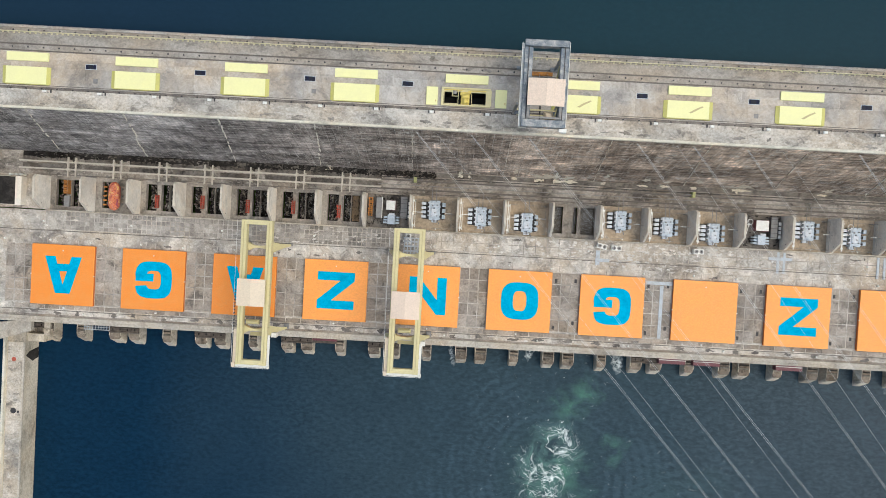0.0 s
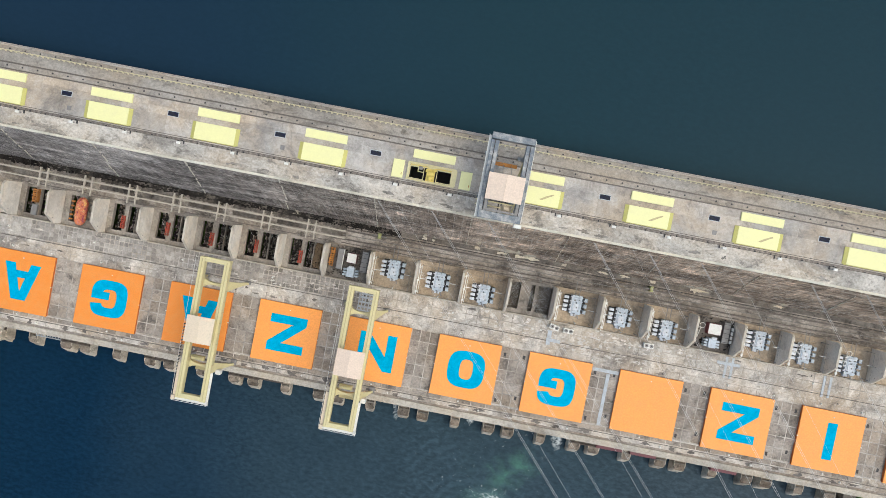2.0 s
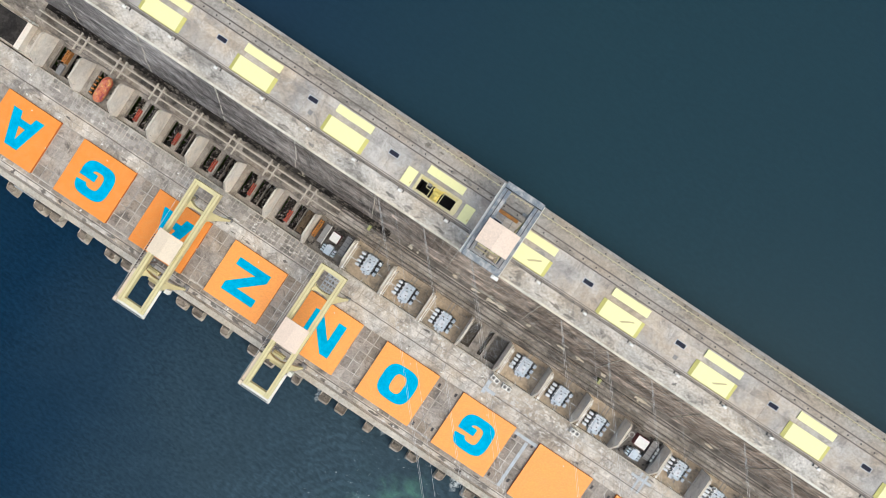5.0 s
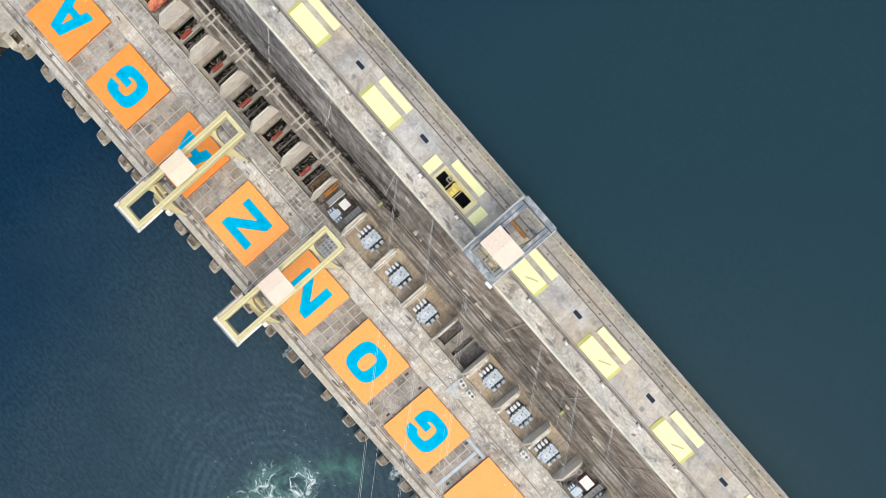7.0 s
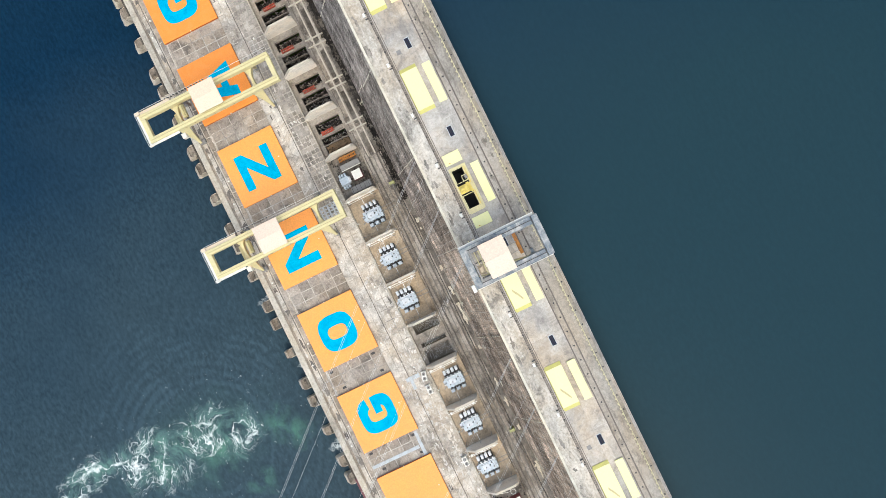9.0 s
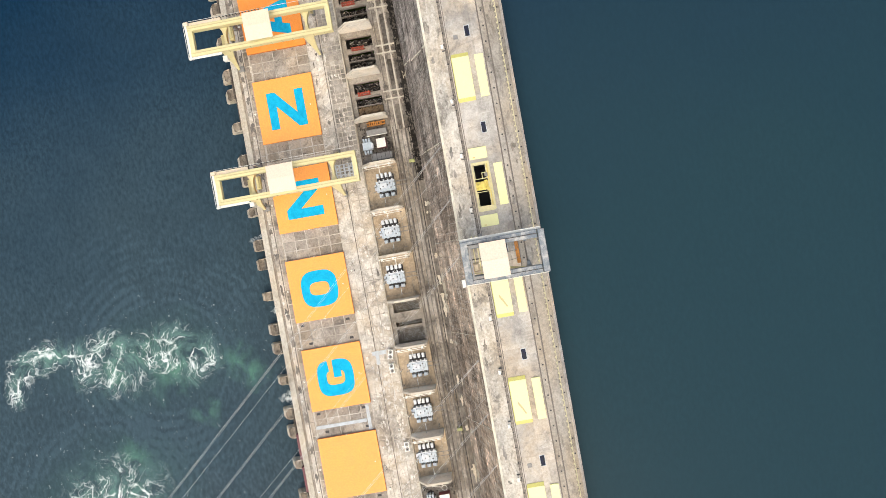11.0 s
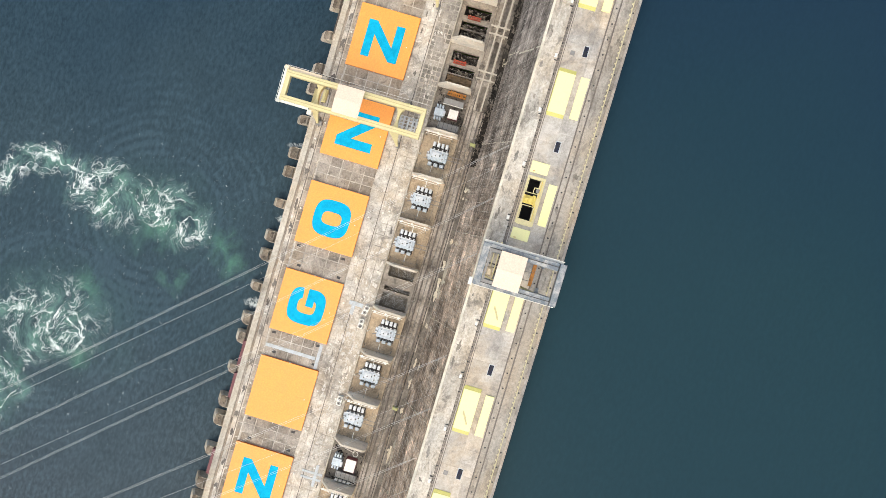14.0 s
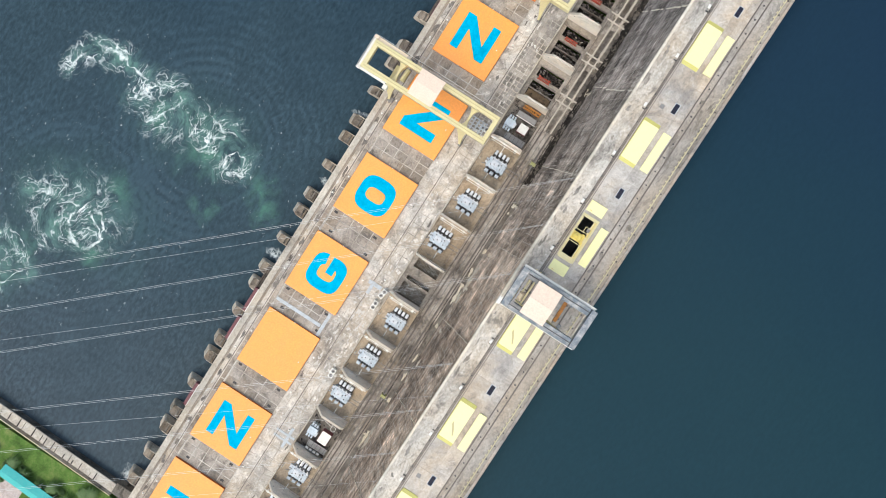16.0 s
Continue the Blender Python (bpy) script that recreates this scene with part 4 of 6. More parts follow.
    part("ladder", Shape().box(-6.2, -5.7, -4.9, -4.3, 0.1, top - 1.2), GREY_STEEL, c)
    part("cab", Shape().box(-4.9, -3.2, -9.2, -7.7, 6.5, 9.2, 0.1), WHITE_STEEL, c)
    return c


crest_crane()


# ---- intake covers and fittings on the crest ----
def intake_cover(x, shadow_marked=False):
    """Long yellow lid with sloping ends."""
    c = thing("intake_cover", None, None, "pale yellow steel intake cover with darker sloping ends", "hatch cover", "intake covers on the crest")
    c.location = (x, 42.9, CREST)
    part("lid", Shape().box(-5.05, 5.05, -2.1, 2.1, 0.0, 0.42, 0.03), YELLOW_COVER, c)
    for sx in (-1, 1):
        part("end_flap", Shape().prism([(sx * 5.07, 0.0), (sx * 5.95, 0.0), (sx * 5.95, 0.12), (sx * 5.07, 0.36)], "y", -2.1, 2.1), YELLOW_EDGE, c, "darker yellow end plate")
    part("skirt", Shape().box(-5.5, 5.5, -2.28, -2.12, 0.0, 0.3), YELLOW_EDGE, c)
    # a slanting cast shadow, drawn as a flat patch of darker yellow
    if shadow_marked:
        part("scuff", Shape().prism([(0.1, -0.75), (0.8, -0.85), (2.2, 0.0), (3.6, 0.75), (3.3, 1.0), (1.7, 0.25), (0.9, -0.25)], "z", 0.42, 0.428), CRANE_YELLOW_DARK, c, "slanting shadow streak painted in darker yellow")
    return c


def slot_cover(x):
    c = thing("slot_cover", None, None, "narrow pale yellow slot cover of ribbed steel panels", "hatch cover", "slot covers on the crest")
    c.location = (x, 47.45, CREST)
    for i in range(10):
        part("panel", Shape().box(-5.2 + 1.04 * i + 0.004, -5.2 + 1.04 * (i + 1) - 0.004, -1.05, 1.05, 0, 0.42, 0.012), YELLOW_COVER, c)
    return c


def crest_grate(x, y=45.7):
    c = thing("floor_grate", None, None, "dark blue-black steel floor grate in the crest road", "grate", "floor grates on the crest")
    c.location = (x, y, CREST)
    part("frame", Shape().box(-1.42, 1.42, -0.68, -0.55, -0.05, 0.06).box(-1.42, 1.42, 0.55, 0.68, -0.05, 0.06).box(-1.42, -1.29, -0.55, 0.55, -0.05, 0.06)
         .box(1.29, 1.42, -0.55, 0.55, -0.05, 0.06), PALE_BLUE_PAINT, c, "pale worn rim")
    # a flat black plate gives the darkness below the bars
    part("pit", Shape().box(-1.29, 1.29, -0.55, 0.55, -0.05, 0.005), BLACK_HOLE, c)
    for i in range(9):
        part("bar", Shape().box(-1.2 + 0.28 * i, -1.14 + 0.28 * i, -0.55, 0.55, 0.008, 0.05), GRATE_NAVY, c)
    return c


for k in range(0, 13):
    xs0 = 39.06 + UNIT * (k - 5)
    slot_cover(xs0 + 5.2)
    if k != 5:
        intake_cover(xs0 + 5.0, k in (6, 7, 8))
    crest_grate(xs0 - (9.2 if k == 5 else 6.15))


def open_intake():
    """The uncovered intake shaft with its yellow gate hoist; the two lids lie beside it."""
    c = thing("intake_shaft", None, None, "open intake shaft with a yellow frame and yellow gate hoist", "shaft")
    c.location = (44.3, 43.1, CREST)
    part("shaft_lining", Shape().box(-5.54, -5.44, -1.75, 1.9, -8.9, 0.0).box(4.75, 4.84, -1.75, 1.9, -8.9, 0.0).box(-5.54, 4.84, -1.74, -1.64, -8.9, 0.0).box(-5.54, 4.84, 1.8, 1.89, -8.9, 0.0)
         .box(-5.5, 4.8, -1.7, 1.85, -8.95, -8.85), BLACK_HOLE, c, "open shaft lined near-black for its shade")
    part("frame", Shape().box(-6.1, 5.9, 1.9, 2.25, 0, 0.5).box(-6.1, 5.9, -2.2, -1.85, 0, 0.5).box(-6.1, -5.55, -1.84, 1.89, 0, 0.5), CRANE_YELLOW, c)
    part("end_plate", Shape().box(4.9, 6.1, -1.84, 1.89, 0, 0.45), CRANE_YELLOW, c)
    for x0, x1 in ((-5.5, -1.9), (1.2, 4.9)):
        part("opening_rim", Shape().box(x0, x1, -1.75, -1.6, 0.03, 0.35).box(x0, x1, 1.15, 1.3, 0.03, 0.35).box(x0, x0 + 0.15, -1.75, 1.3, 0.03, 0.35).box(x1 - 0.15, x1, -1.75, 1.3, 0.03, 0.35),
             CRANE_YELLOW, c)
    part("side_plate", Shape().box(-5.5, 4.88, 1.32, 1.88, 0.02, 0.3), CRANE_YELLOW, c, "dull yellow side plate")
    hoist = part("gate_hoist", Shape().box(-1.3, 0.8, -1.8, 1.3, -0.3, 0.25).box(-1.2, 0.7, -1.5, 0.8, 0.25, 0.9, 0.3), MACHINE_YELLOW, c, "yellow gate hoist machine")
    part("drum", Shape().tube((-1.0, 0.0, 1.2), (0.6, 0.0, 1.2), 0.55, 12), MACHINE_YELLOW, hoist)
    part("motor", Shape().tube((-0.3, -0.5, 1.1), (-0.3, -1.6, 1.1), 0.38, 10).box(-1.5, -0.8, 0.3, 1.0, 0.8, 1.3, 0.08), MACHINE_YELLOW, hoist)
    part("pipe", Shape().tube((-2.0, 1.4, 0.6), (-2.0, 0.1, 0.6), 0.09, 8).tube((-2.0, 0.1, 0.6), (-3.4, 0.1, 0.6), 0.09, 8).tube((-3.4, 0.1, 0.6), (-3.4, 1.4, 0.6), 0.09, 8), CRANE_YELLOW, hoist)
    part("pipe", Shape().tube((0.9, 1.55, 0.5), (4.8, 1.55, 0.5), 0.1, 8).tube((-5.4, 1.6, 0.5), (-1.0, 1.6, 0.5), 0.1, 8), MACHINE_YELLOW, hoist)
    part("bracket", Shape().box(-3.4, -2.4, 0.7, 1.6, 0.05, 0.4), GREY_STEEL, hoist)
    part("bracket", Shape().box(0.4, 1.1, 0.8, 1.4, 0.3, 1.0), MACHINE_YELLOW, hoist)


open_intake()
for x in (35.95, 52.75):
    c = thing("yellow_hatch", None, None, "square pale yellow hatch lifted off the open shaft", "hatch cover", "lifted hatches beside the shaft")
    c.location = (x, 43.1, CREST)
    part("plate", Shape().box(-1.4, 1.4, -2.2, 2.2, 0, 0.35, 0.05), YELLOW_COVER, c)
    part("handle", Shape().tube((1.0, -1.4, 0.35), (1.0, -0.9, 0.5), 0.08, 6), RUST_ORANGE, c)
for x, y in ((-46.9, 42.3), (114.6, 42.3), (7.0, 42.7)):
    thing("manhole_cover", Shape().box(x - 0.55, x + 0.55, y - 0.55, y + 0.55, CREST - 0.03, CREST + 0.05, 0.03), GREY_STEEL, "square grey steel manhole cover in the crest road", "manhole cover")


def lamp_post(x):
    c = thing("lamp_post", None, None, "small white lamp on a short bracket by the crest rail", "lamp post", "lamps along the crest")
    c.location = (x, 38.95, CREST + 0.12)
    part("pole", Shape().tube((0, 0, 0), (0, 0, 1.5), 0.09, 8), GREY_STEEL, c)
    part("head", Shape().box(-0.48, 0.48, -0.3, 0.3, 1.45, 1.75, 0.08), WHITE_STEEL, c, "white lamp head")
    for bx in (-0.72, 0.72):
        part("bracket", Shape().box(bx - 0.12, bx + 0.12, -0.1, 0.7, 0.0, 0.25), DARK_STEEL, c)


for i in range(-6, 20):
    lamp_post(-4.4 + 13.5 * i)

# yellow handrail along the reservoir side
fence = thing("handrail", None, None, "low yellow pipe handrail along the reservoir side", "handrail")
fence.location = (0, 53.4, CREST)
part("rail", Shape().tube((-120, 0, 0.95), (260, 0, 0.95), 0.08, 8), HANDRAIL, fence)
part("rail", Shape().tube((-120, 0, 0.5), (260, 0, 0.5), 0.04, 6), HANDRAIL, fence)
post = Shape().tube((0, 0, -0.05), (0, 0, 0.98), 0.13, 6).box(-0.2, 0.2, -0.28, 0.1, -0.05, 0.1).mesh("post")
for i in range(230):
    ob = part("post", post, HANDRAIL, fence)
    ob.location = (-100 + 1.35 * i, 0, 0)
outer = thing("handrail", None, None, "thin weathered grey handrail on the outer crest kerb", "handrail")
outer.location = (0, 54.8, CREST + 0.4)
part("rail", Shape().tube((-120, 0, 0.85), (260, 0, 0.85), 0.05, 6), GREY_STEEL, outer)
post = Shape().tube((0, 0, -0.05), (0, 0, 0.86), 0.05, 6).mesh("post")
for i in range(150):
    ob = part("post", post, GREY_STEEL, outer)
    ob.location = (-120 + 2.5 * i, 0, 0)

# sockets in two rows on the crest road, seven to a unit, and by the walkway
socket = Shape().tube((0, 0, -0.05), (0, 0, 0.06), 0.21, 10).mesh("floor_socket")
for row, y in (("a", 49.85), ("b", 53.95), ("c", 39.6)):
    for i in range(-28, 58):
        ob = thing("floor_socket", socket, DARK_STEEL, "round black anchor socket in the crest concrete", "socket", "anchor sockets on the crest")
        ob.location = (1.6 + 27 / 7 * i, y + (0.12 if row == "c" else 0), CREST + (0.11 if row == "c" else 0))


# ---- transformer bays ----
WALL_X0, BAY = -77.6, 13.5
fire_wall_mesh = Shape().prism([(10.35, -1.4), (20.2, -1.4), (20.2, 6.0), (19.3, 7.0), (13.2, 7.0), (10.35, 2.6)], "x", -0.3, 0.3).mesh("fire_wall")
# added darker strip, so the tops don't look brighter than the pale sides
toned_top_mesh = Shape().prism([(20.2, 6.0), (19.3, 7.0), (13.2, 7.0), (10.35, 2.6), (10.35, 2.68), (13.16, 7.1), (19.36, 7.1), (20.2, 6.12)], "x", -0.31, 0.31).mesh("coping")
hole_mesh = Shape().tube((-0.32, 12.0, 3.6), (0.32, 12.0, 3.6), 0.16, 8).mesh("lifting_hole")
for i in range(0, 21):
    ob = thing("fire_wall", fire_wall_mesh, CONCRETE_WALL, "grey concrete fire wall with a sloping end between transformer bays", "wall", "fire walls of the transformer bays")
    ob.location = (WALL_X0 + BAY * i, 0, 0)
    part("coping", toned_top_mesh, BEIGE_BEAM, ob, "beige top edge toned down against the light from above")
    part("lifting_hole", hole_mesh, DARK_STEEL, ob)


def tank_transformer():
    """Single-phase transformer: tank with bushings, a comb of valves, four cooler drums and three box radiators."""
    t = thing("transformer", None, None, "pale blue-grey power transformer with white cooler drums in its bay", "transformer", "power transformers")
    part("plinth", Shape().box(-3.3, 3.1, -2.5, 2.5, 0, 0.6, 0.05), DARK_STEEL, t, "dark oil-stained plinth")
    tank = part("tank", Shape().box(-1.3, 1.75, -2.75, 2.75, 0.6, 5.9, 0.15).box(-1.0, 1.3, -2.2, 2.1, 5.9, 6.4, 0.1), TANK_BLUE, t)
    part("tank_lid", Shape().box(-0.6, 0.9, -1.6, 0.4, 6.4, 6.75, 0.08), COOLER_WHITE, tank)
    for i in range(4):
        y = -1.86 + 1.24 * i
        part("cooler_drum", Shape().tube((-3.5, y, 5.4), (-2.25, y, 5.4), 0.42, 12).box(-3.3, -2.4, y - 0.3, y + 0.3, 0.6, 5.2), COOLER_WHITE, t, "white cooler drum")
        part("cooler_cap", Shape().tube((-3.58, y, 5.4), (-3.5, y, 5.4), 0.28, 10), COOLER_WHITE, t)
        part("valve", Shape().box(-2.2, -1.75, y - 0.36, y + 0.2, 4.9, 5.75, 0.05).tube((-2.3, y, 5.4), (-1.1, y, 5.4), 0.14, 8), DARK_STEEL, t)
        part("elbow", Shape().box(-1.75, -1.3, y + 0.1, y + 0.5, 5.2, 6.0, 0.08), COOLER_WHITE, t)
    part("manifold", Shape().tube((-1.2, -2.7, 6.0), (-1.2, 2.7, 6.0), 0.16, 10), COOLER_WHITE, t)
    for i in range(5):
        y = -2.2 + 1.1 * i
        part("rib", Shape().box(1.75, 1.95, y - 0.15, y + 0.15, 0.8, 5.7), TANK_BLUE, t)
    for i in range(3):
        y = -1.75 + 1.75 * i
        radiator = part("radiator", Shape().box(2.4, 3.35, y - 0.55, y + 0.55, 0.6, 5.5, 0.2), TANK_BLUE, t, "pale blue box radiator")
        for k_ in range(4):
            part("fin", Shape().box(2.6, 3.15, y - 0.42 + 0.28 * k_, y - 0.34 + 0.28 * k_, 5.5, 5.6), COOLER_WHITE, radiator)
        part("valve", Shape().box(1.75, 2.4, y - 0.45 + 0.2 * i, y + 0.15 + 0.2 * i, 4.4, 5.7, 0.05), DARK_STEEL, t, "black valve")
    for x, y, r_ in ((0.9, -1.6, 0.2), (0.9, 1.5, 0.2), (-0.4, 1.3, 0.26), (0.4, -0.7, 0.22), (-0.7, -1.7, 0.16)):
        part("bushing", Shape().tube((x, y, 6.35), (x, y * 1.05, 7.6), r_, 8, r_ * 0.5), GREY_STEEL, t)
    part("cap", Shape().tube((0.1, 0.6, 6.4), (0.1, 0.6, 6.7), 0.22, 10), DARK_STEEL, t)
    for y in (-1.9, -1.0, 1.1, 1.9):
        part("lid_rib", Shape().box(-1.0, 1.3, y - 0.07, y + 0.07, 6.4, 6.52), COOLER_WHITE, tank)
    part("ladder", Shape().box(-0.4, 0.3, -2.65, -2.5, 0.8, 6.2), DARK_STEEL, t)
    for p0, p1, r_ in (((-1.0, 2.8, 5.0), (1.8, 2.8, 5.0), 0.10), ((0.2, -2.4, 4.5), (0.2, -3.4, 4.5), 0.2), ((0.6, 2.4, 6.0), (0.6, 6.8, 5.6), 0.10), ((-0.6, 2.4, 6.0), (-0.6, 6.8, 5.6), 0.10),
                       ((1.0, -2.4, 3.0), (1.6, -4.0, 3.0), 0.14)):
        part("oil_pipe", Shape().tube(p0, p1, r_, 8), GREY_STEEL, t)
    part("control_cabinet", Shape().box(-0.6, 0.9, -3.5, -2.8, 0.0, 2.2, 0.05), COOLER_WHITE, t)
    return t


def water_spray(x):
    """Sprinkler pipes round a transformer."""
    s = thing("sprinkler_pipes", None, None, "thin pale sprinkler pipes framing a transformer", "pipes", "sprinkler frames")
    s.location, s.scale = (x, 15.2, -0.2), (1, 1, 0.62)
    for y in (-4.2, 3.9):
        part("ring_pipe", Shape().tube((-5.2, y, 6.5), (5.2, y, 6.5), 0.03, 6), GREY_STEEL, s)
    part("ring_pipe", Shape().tube((5.2, -4.2, 6.5), (5.2, 3.9, 6.5), 0.03, 6).tube((4.0, 0.0, 6.0), (6.4, 0.0, 6.0), 0.05, 6), GREY_STEEL, s)
    part("riser", Shape().tube((0.8, -4.2, 4.4), (0.8, -4.6, 4.4), 0.12, 8).tube((0.8, -4.2, 0.0), (0.8, -4.2, 6.5), 0.09, 8), WHITE_STEEL, s)
    part("header_pipe", Shape().tube((-5.75, -4.6, 9.6), (-5.75, 4.6, 9.6), 0.11, 8), WHITE_STEEL, s, "pale header pipe along the fire wall")
    part("branch_pipe", Shape().tube((-5.2, -4.2, 8.6), (-5.2, 3.9, 8.6), 0.08, 6), WHITE_STEEL, s)
    part("feed_pipe", Shape().tube((-5.75, 0.2, 9.6), (-3.2, 0.2, 8.4), 0.09, 6), WHITE_STEEL, s)
    part("feed_pipe", Shape().tube((5.2, 0.2, 6.5), (3.4, 0.2, 6.5), 0.08, 6), WHITE_STEEL, s)
    for y in (-3.6, -0.4, 3.4):
        part("joint", Shape().box(-6.05, -5.45, y - 0.3, y + 0.3, 9.4, 9.9, 0.08), WHITE_STEEL, s, "white pipe joint")
        part("bracket", Shape().tube((-5.75, y, 9.5), (-5.2, y, 8.6), 0.06, 6).tube((-5.2, y, 8.6), (-5.2, y, 0), 0.06, 6), GREY_STEEL, s)
    for px in (-5.2, 5.2):
        for y in (-4.2, 3.9):
            part("post", Shape().tube((px, y, 0), (px, y, 6.5), 0.08, 6), GREY_STEEL, s)


first = None
for i in (0, 1, 2, 4, 5, 6, 8, 9, 10):
    m = moved(36.95 + BAY * i, (16.2, 15.1, 14.1, 0)[i % 4], -0.2) @ Matrix.Diagonal((1, 1, 0.62, 1))
    if first is None:
        first = tank_transformer()
        first.matrix_world = m
    else:
        copy_thing(first, m)
    water_spray(36.95 + BAY * i)


for i in (7, 15):
    thing("floor_spare_bay", Shape().box(WALL_X0 + BAY * i + 0.3, WALL_X0 + BAY * (i + 1) - 0.3, 10.35, 20.25, -0.3, -0.18), BAY_SLAB, "dark stained concrete floor of a spare bay", "floor", kind="structure")


def spare_bay(x, flip):
    """Auxiliary transformers and cabinets in the two half-used bays."""
    z = -0.18
    a = thing("auxiliary_transformer", None, None, "pale blue auxiliary transformer with side radiators", "transformer", "auxiliary transformers")
    a.location, a.scale = (x + (6.5 if flip else 7.4), 12.9, z), (1, 1, 0.58)
    part("tank", Shape().box(-1.1, 1.1, -1.4, 1.4, 0.2, 4.4, 0.1), TANK_BLUE, a)
    for sx in (-1, 1):
        for i in range(3):
            part("radiator", Shape().box(sx * 1.75 - 0.5, sx * 1.75 + 0.5, -1.2 + 0.8 * i, -0.7 + 0.8 * i, 0.5, 3.8, 0.05), TANK_BLUE, a)
    part("conservator", Shape().tube((-0.6, 1.5, 4.9), (0.9, 1.5, 4.9), 0.35, 10), COOLER_WHITE, a)
    b = thing("switch_house", None, None, "small cabin with a flat white roof", "cabin", "white-roofed cabins in the bays")
    b.location, b.scale = (x + (6.5 if flip else 7.1), 17.0, z), (1.25 if flip else 0.92, 1.0 if flip else 0.9, 0.58)
    part("body", Shape().box(-1.5, 1.5, -1.6, 1.6, 0, 4.2), MAROON, b, "maroon steel body")
    part("roof", Shape().box(-1.45, 1.45, -1.5, 1.5, 4.2, 4.45, 0.05), WHITE_STEEL, b, "white roof")
    c = thing("cable_duct", None, None, "long dark grey covered cable duct in the bay", "duct", "cable ducts in the bays")
    c.location, c.scale = (x + (10.1 if flip else 10.9), 16.4, z), (0.75, 1, 0.58)
    part("body", Shape().box(-1.3, 1.3, -3.0, 3.2, 0, 3.6, 0.1), GREY_STEEL, c)
    for i in range(5):
        part("rib", Shape().box(-1.35, 1.35, -2.7 + 1.3 * i, -2.6 + 1.3 * i, 3.6, 3.72), DARK_STEEL, c)
    d = thing("cooler_rack", None, None, "rack of white and black cooler units", "cooler", "cooler racks in the bays")
    d.location, d.scale = (x + (11.9 if flip else 12.4), 16.0, z), (0.8, 1, 0.58)
    part("frame", Shape().box(-0.6, 0.6, -2.6, 2.6, 0, 2.4), DARK_STEEL, d)
    for i in range(4):
        part("unit", Shape().box(-0.45, 0.45, -2.4 + 1.25 * i, -1.5 + 1.25 * i, 2.4, 3.0, 0.08), WHITE_STEEL, d)
    if flip:
        return
    e = thing("cable_duct", None, None, "long grey covered cable duct with a pale edge", "duct", "cable ducts in the bays")
    e.location, e.scale = (x + 3.6, 16.2, z), (0.85, 1, 0.58)
    part("body", Shape().box(-1.0, 1.0, -3.0, 3.0, 0, 3.2, 0.15), GREY_STEEL, e)
    part("edge", Shape().box(1.0, 1.2, -3.1, 3.1, 2.8, 3.3), WHITE_STEEL, e)


spare_bay(WALL_X0 + BAY * 7 + 0.4, False)
spare_bay(WALL_X0 + BAY * 15 + 0.4, True)


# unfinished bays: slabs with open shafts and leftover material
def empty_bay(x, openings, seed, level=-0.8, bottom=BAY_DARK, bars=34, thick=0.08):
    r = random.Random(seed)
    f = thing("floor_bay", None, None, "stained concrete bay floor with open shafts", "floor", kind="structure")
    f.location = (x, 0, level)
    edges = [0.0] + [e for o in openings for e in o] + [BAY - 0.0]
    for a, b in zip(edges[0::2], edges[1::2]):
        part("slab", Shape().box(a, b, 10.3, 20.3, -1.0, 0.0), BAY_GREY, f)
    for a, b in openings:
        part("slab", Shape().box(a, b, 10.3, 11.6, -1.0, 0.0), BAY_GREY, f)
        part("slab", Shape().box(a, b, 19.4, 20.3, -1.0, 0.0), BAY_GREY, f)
        # the depth's shade is put into the floor colour
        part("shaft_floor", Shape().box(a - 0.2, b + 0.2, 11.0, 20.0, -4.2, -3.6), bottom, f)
        part("kerb", Shape().box(a - 0.12, a, 11.6, 19.4, 0, 0.25).box(b, b + 0.12, 11.6, 19.4, 0, 0.25), CONCRETE_SLAB, f)
        s = Shape()
        for _ in range(bars):
            px, py, ang, ln = r.uniform(a + 0.2, b - 0.2), r.uniform(12, 19), r.uniform(0, 3.14), r.uniform(0.5, 1.8)
            q = (min(b - 0.1, max(a + 0.1, px + ln * math.cos(ang))), min(19.2, max(11.8, py + ln * math.sin(ang))), r.uniform(-3.3, -2.0))
            s.tube((px, py, r.uniform(-3.4, -2.4)), q, r.uniform(0.02, thick), 4)
        rubble = thing("scrap_bars", s, WIRE_MAT, "tangle of loose grey bars lying in an open shaft", "scrap", kind="stuff")
        rubble.location = (x, 0, level)


left_open = [(1.8, 4.9), (6.4, 8.6), (8.8, 11.3)]
for i in range(7):
    o = [(2.2, 4.4), (9.6, 11.2)] if i == 1 else left_open
    empty_bay(WALL_X0 + BAY * i + 0.3, o, 40 + i)
empty_bay(WALL_X0 + BAY * 11, [(0.9, 3.8), (6.8, 8.0), (9.0, 13.1)], 77, -0.2, BAY_GREY, 70, 0.04)


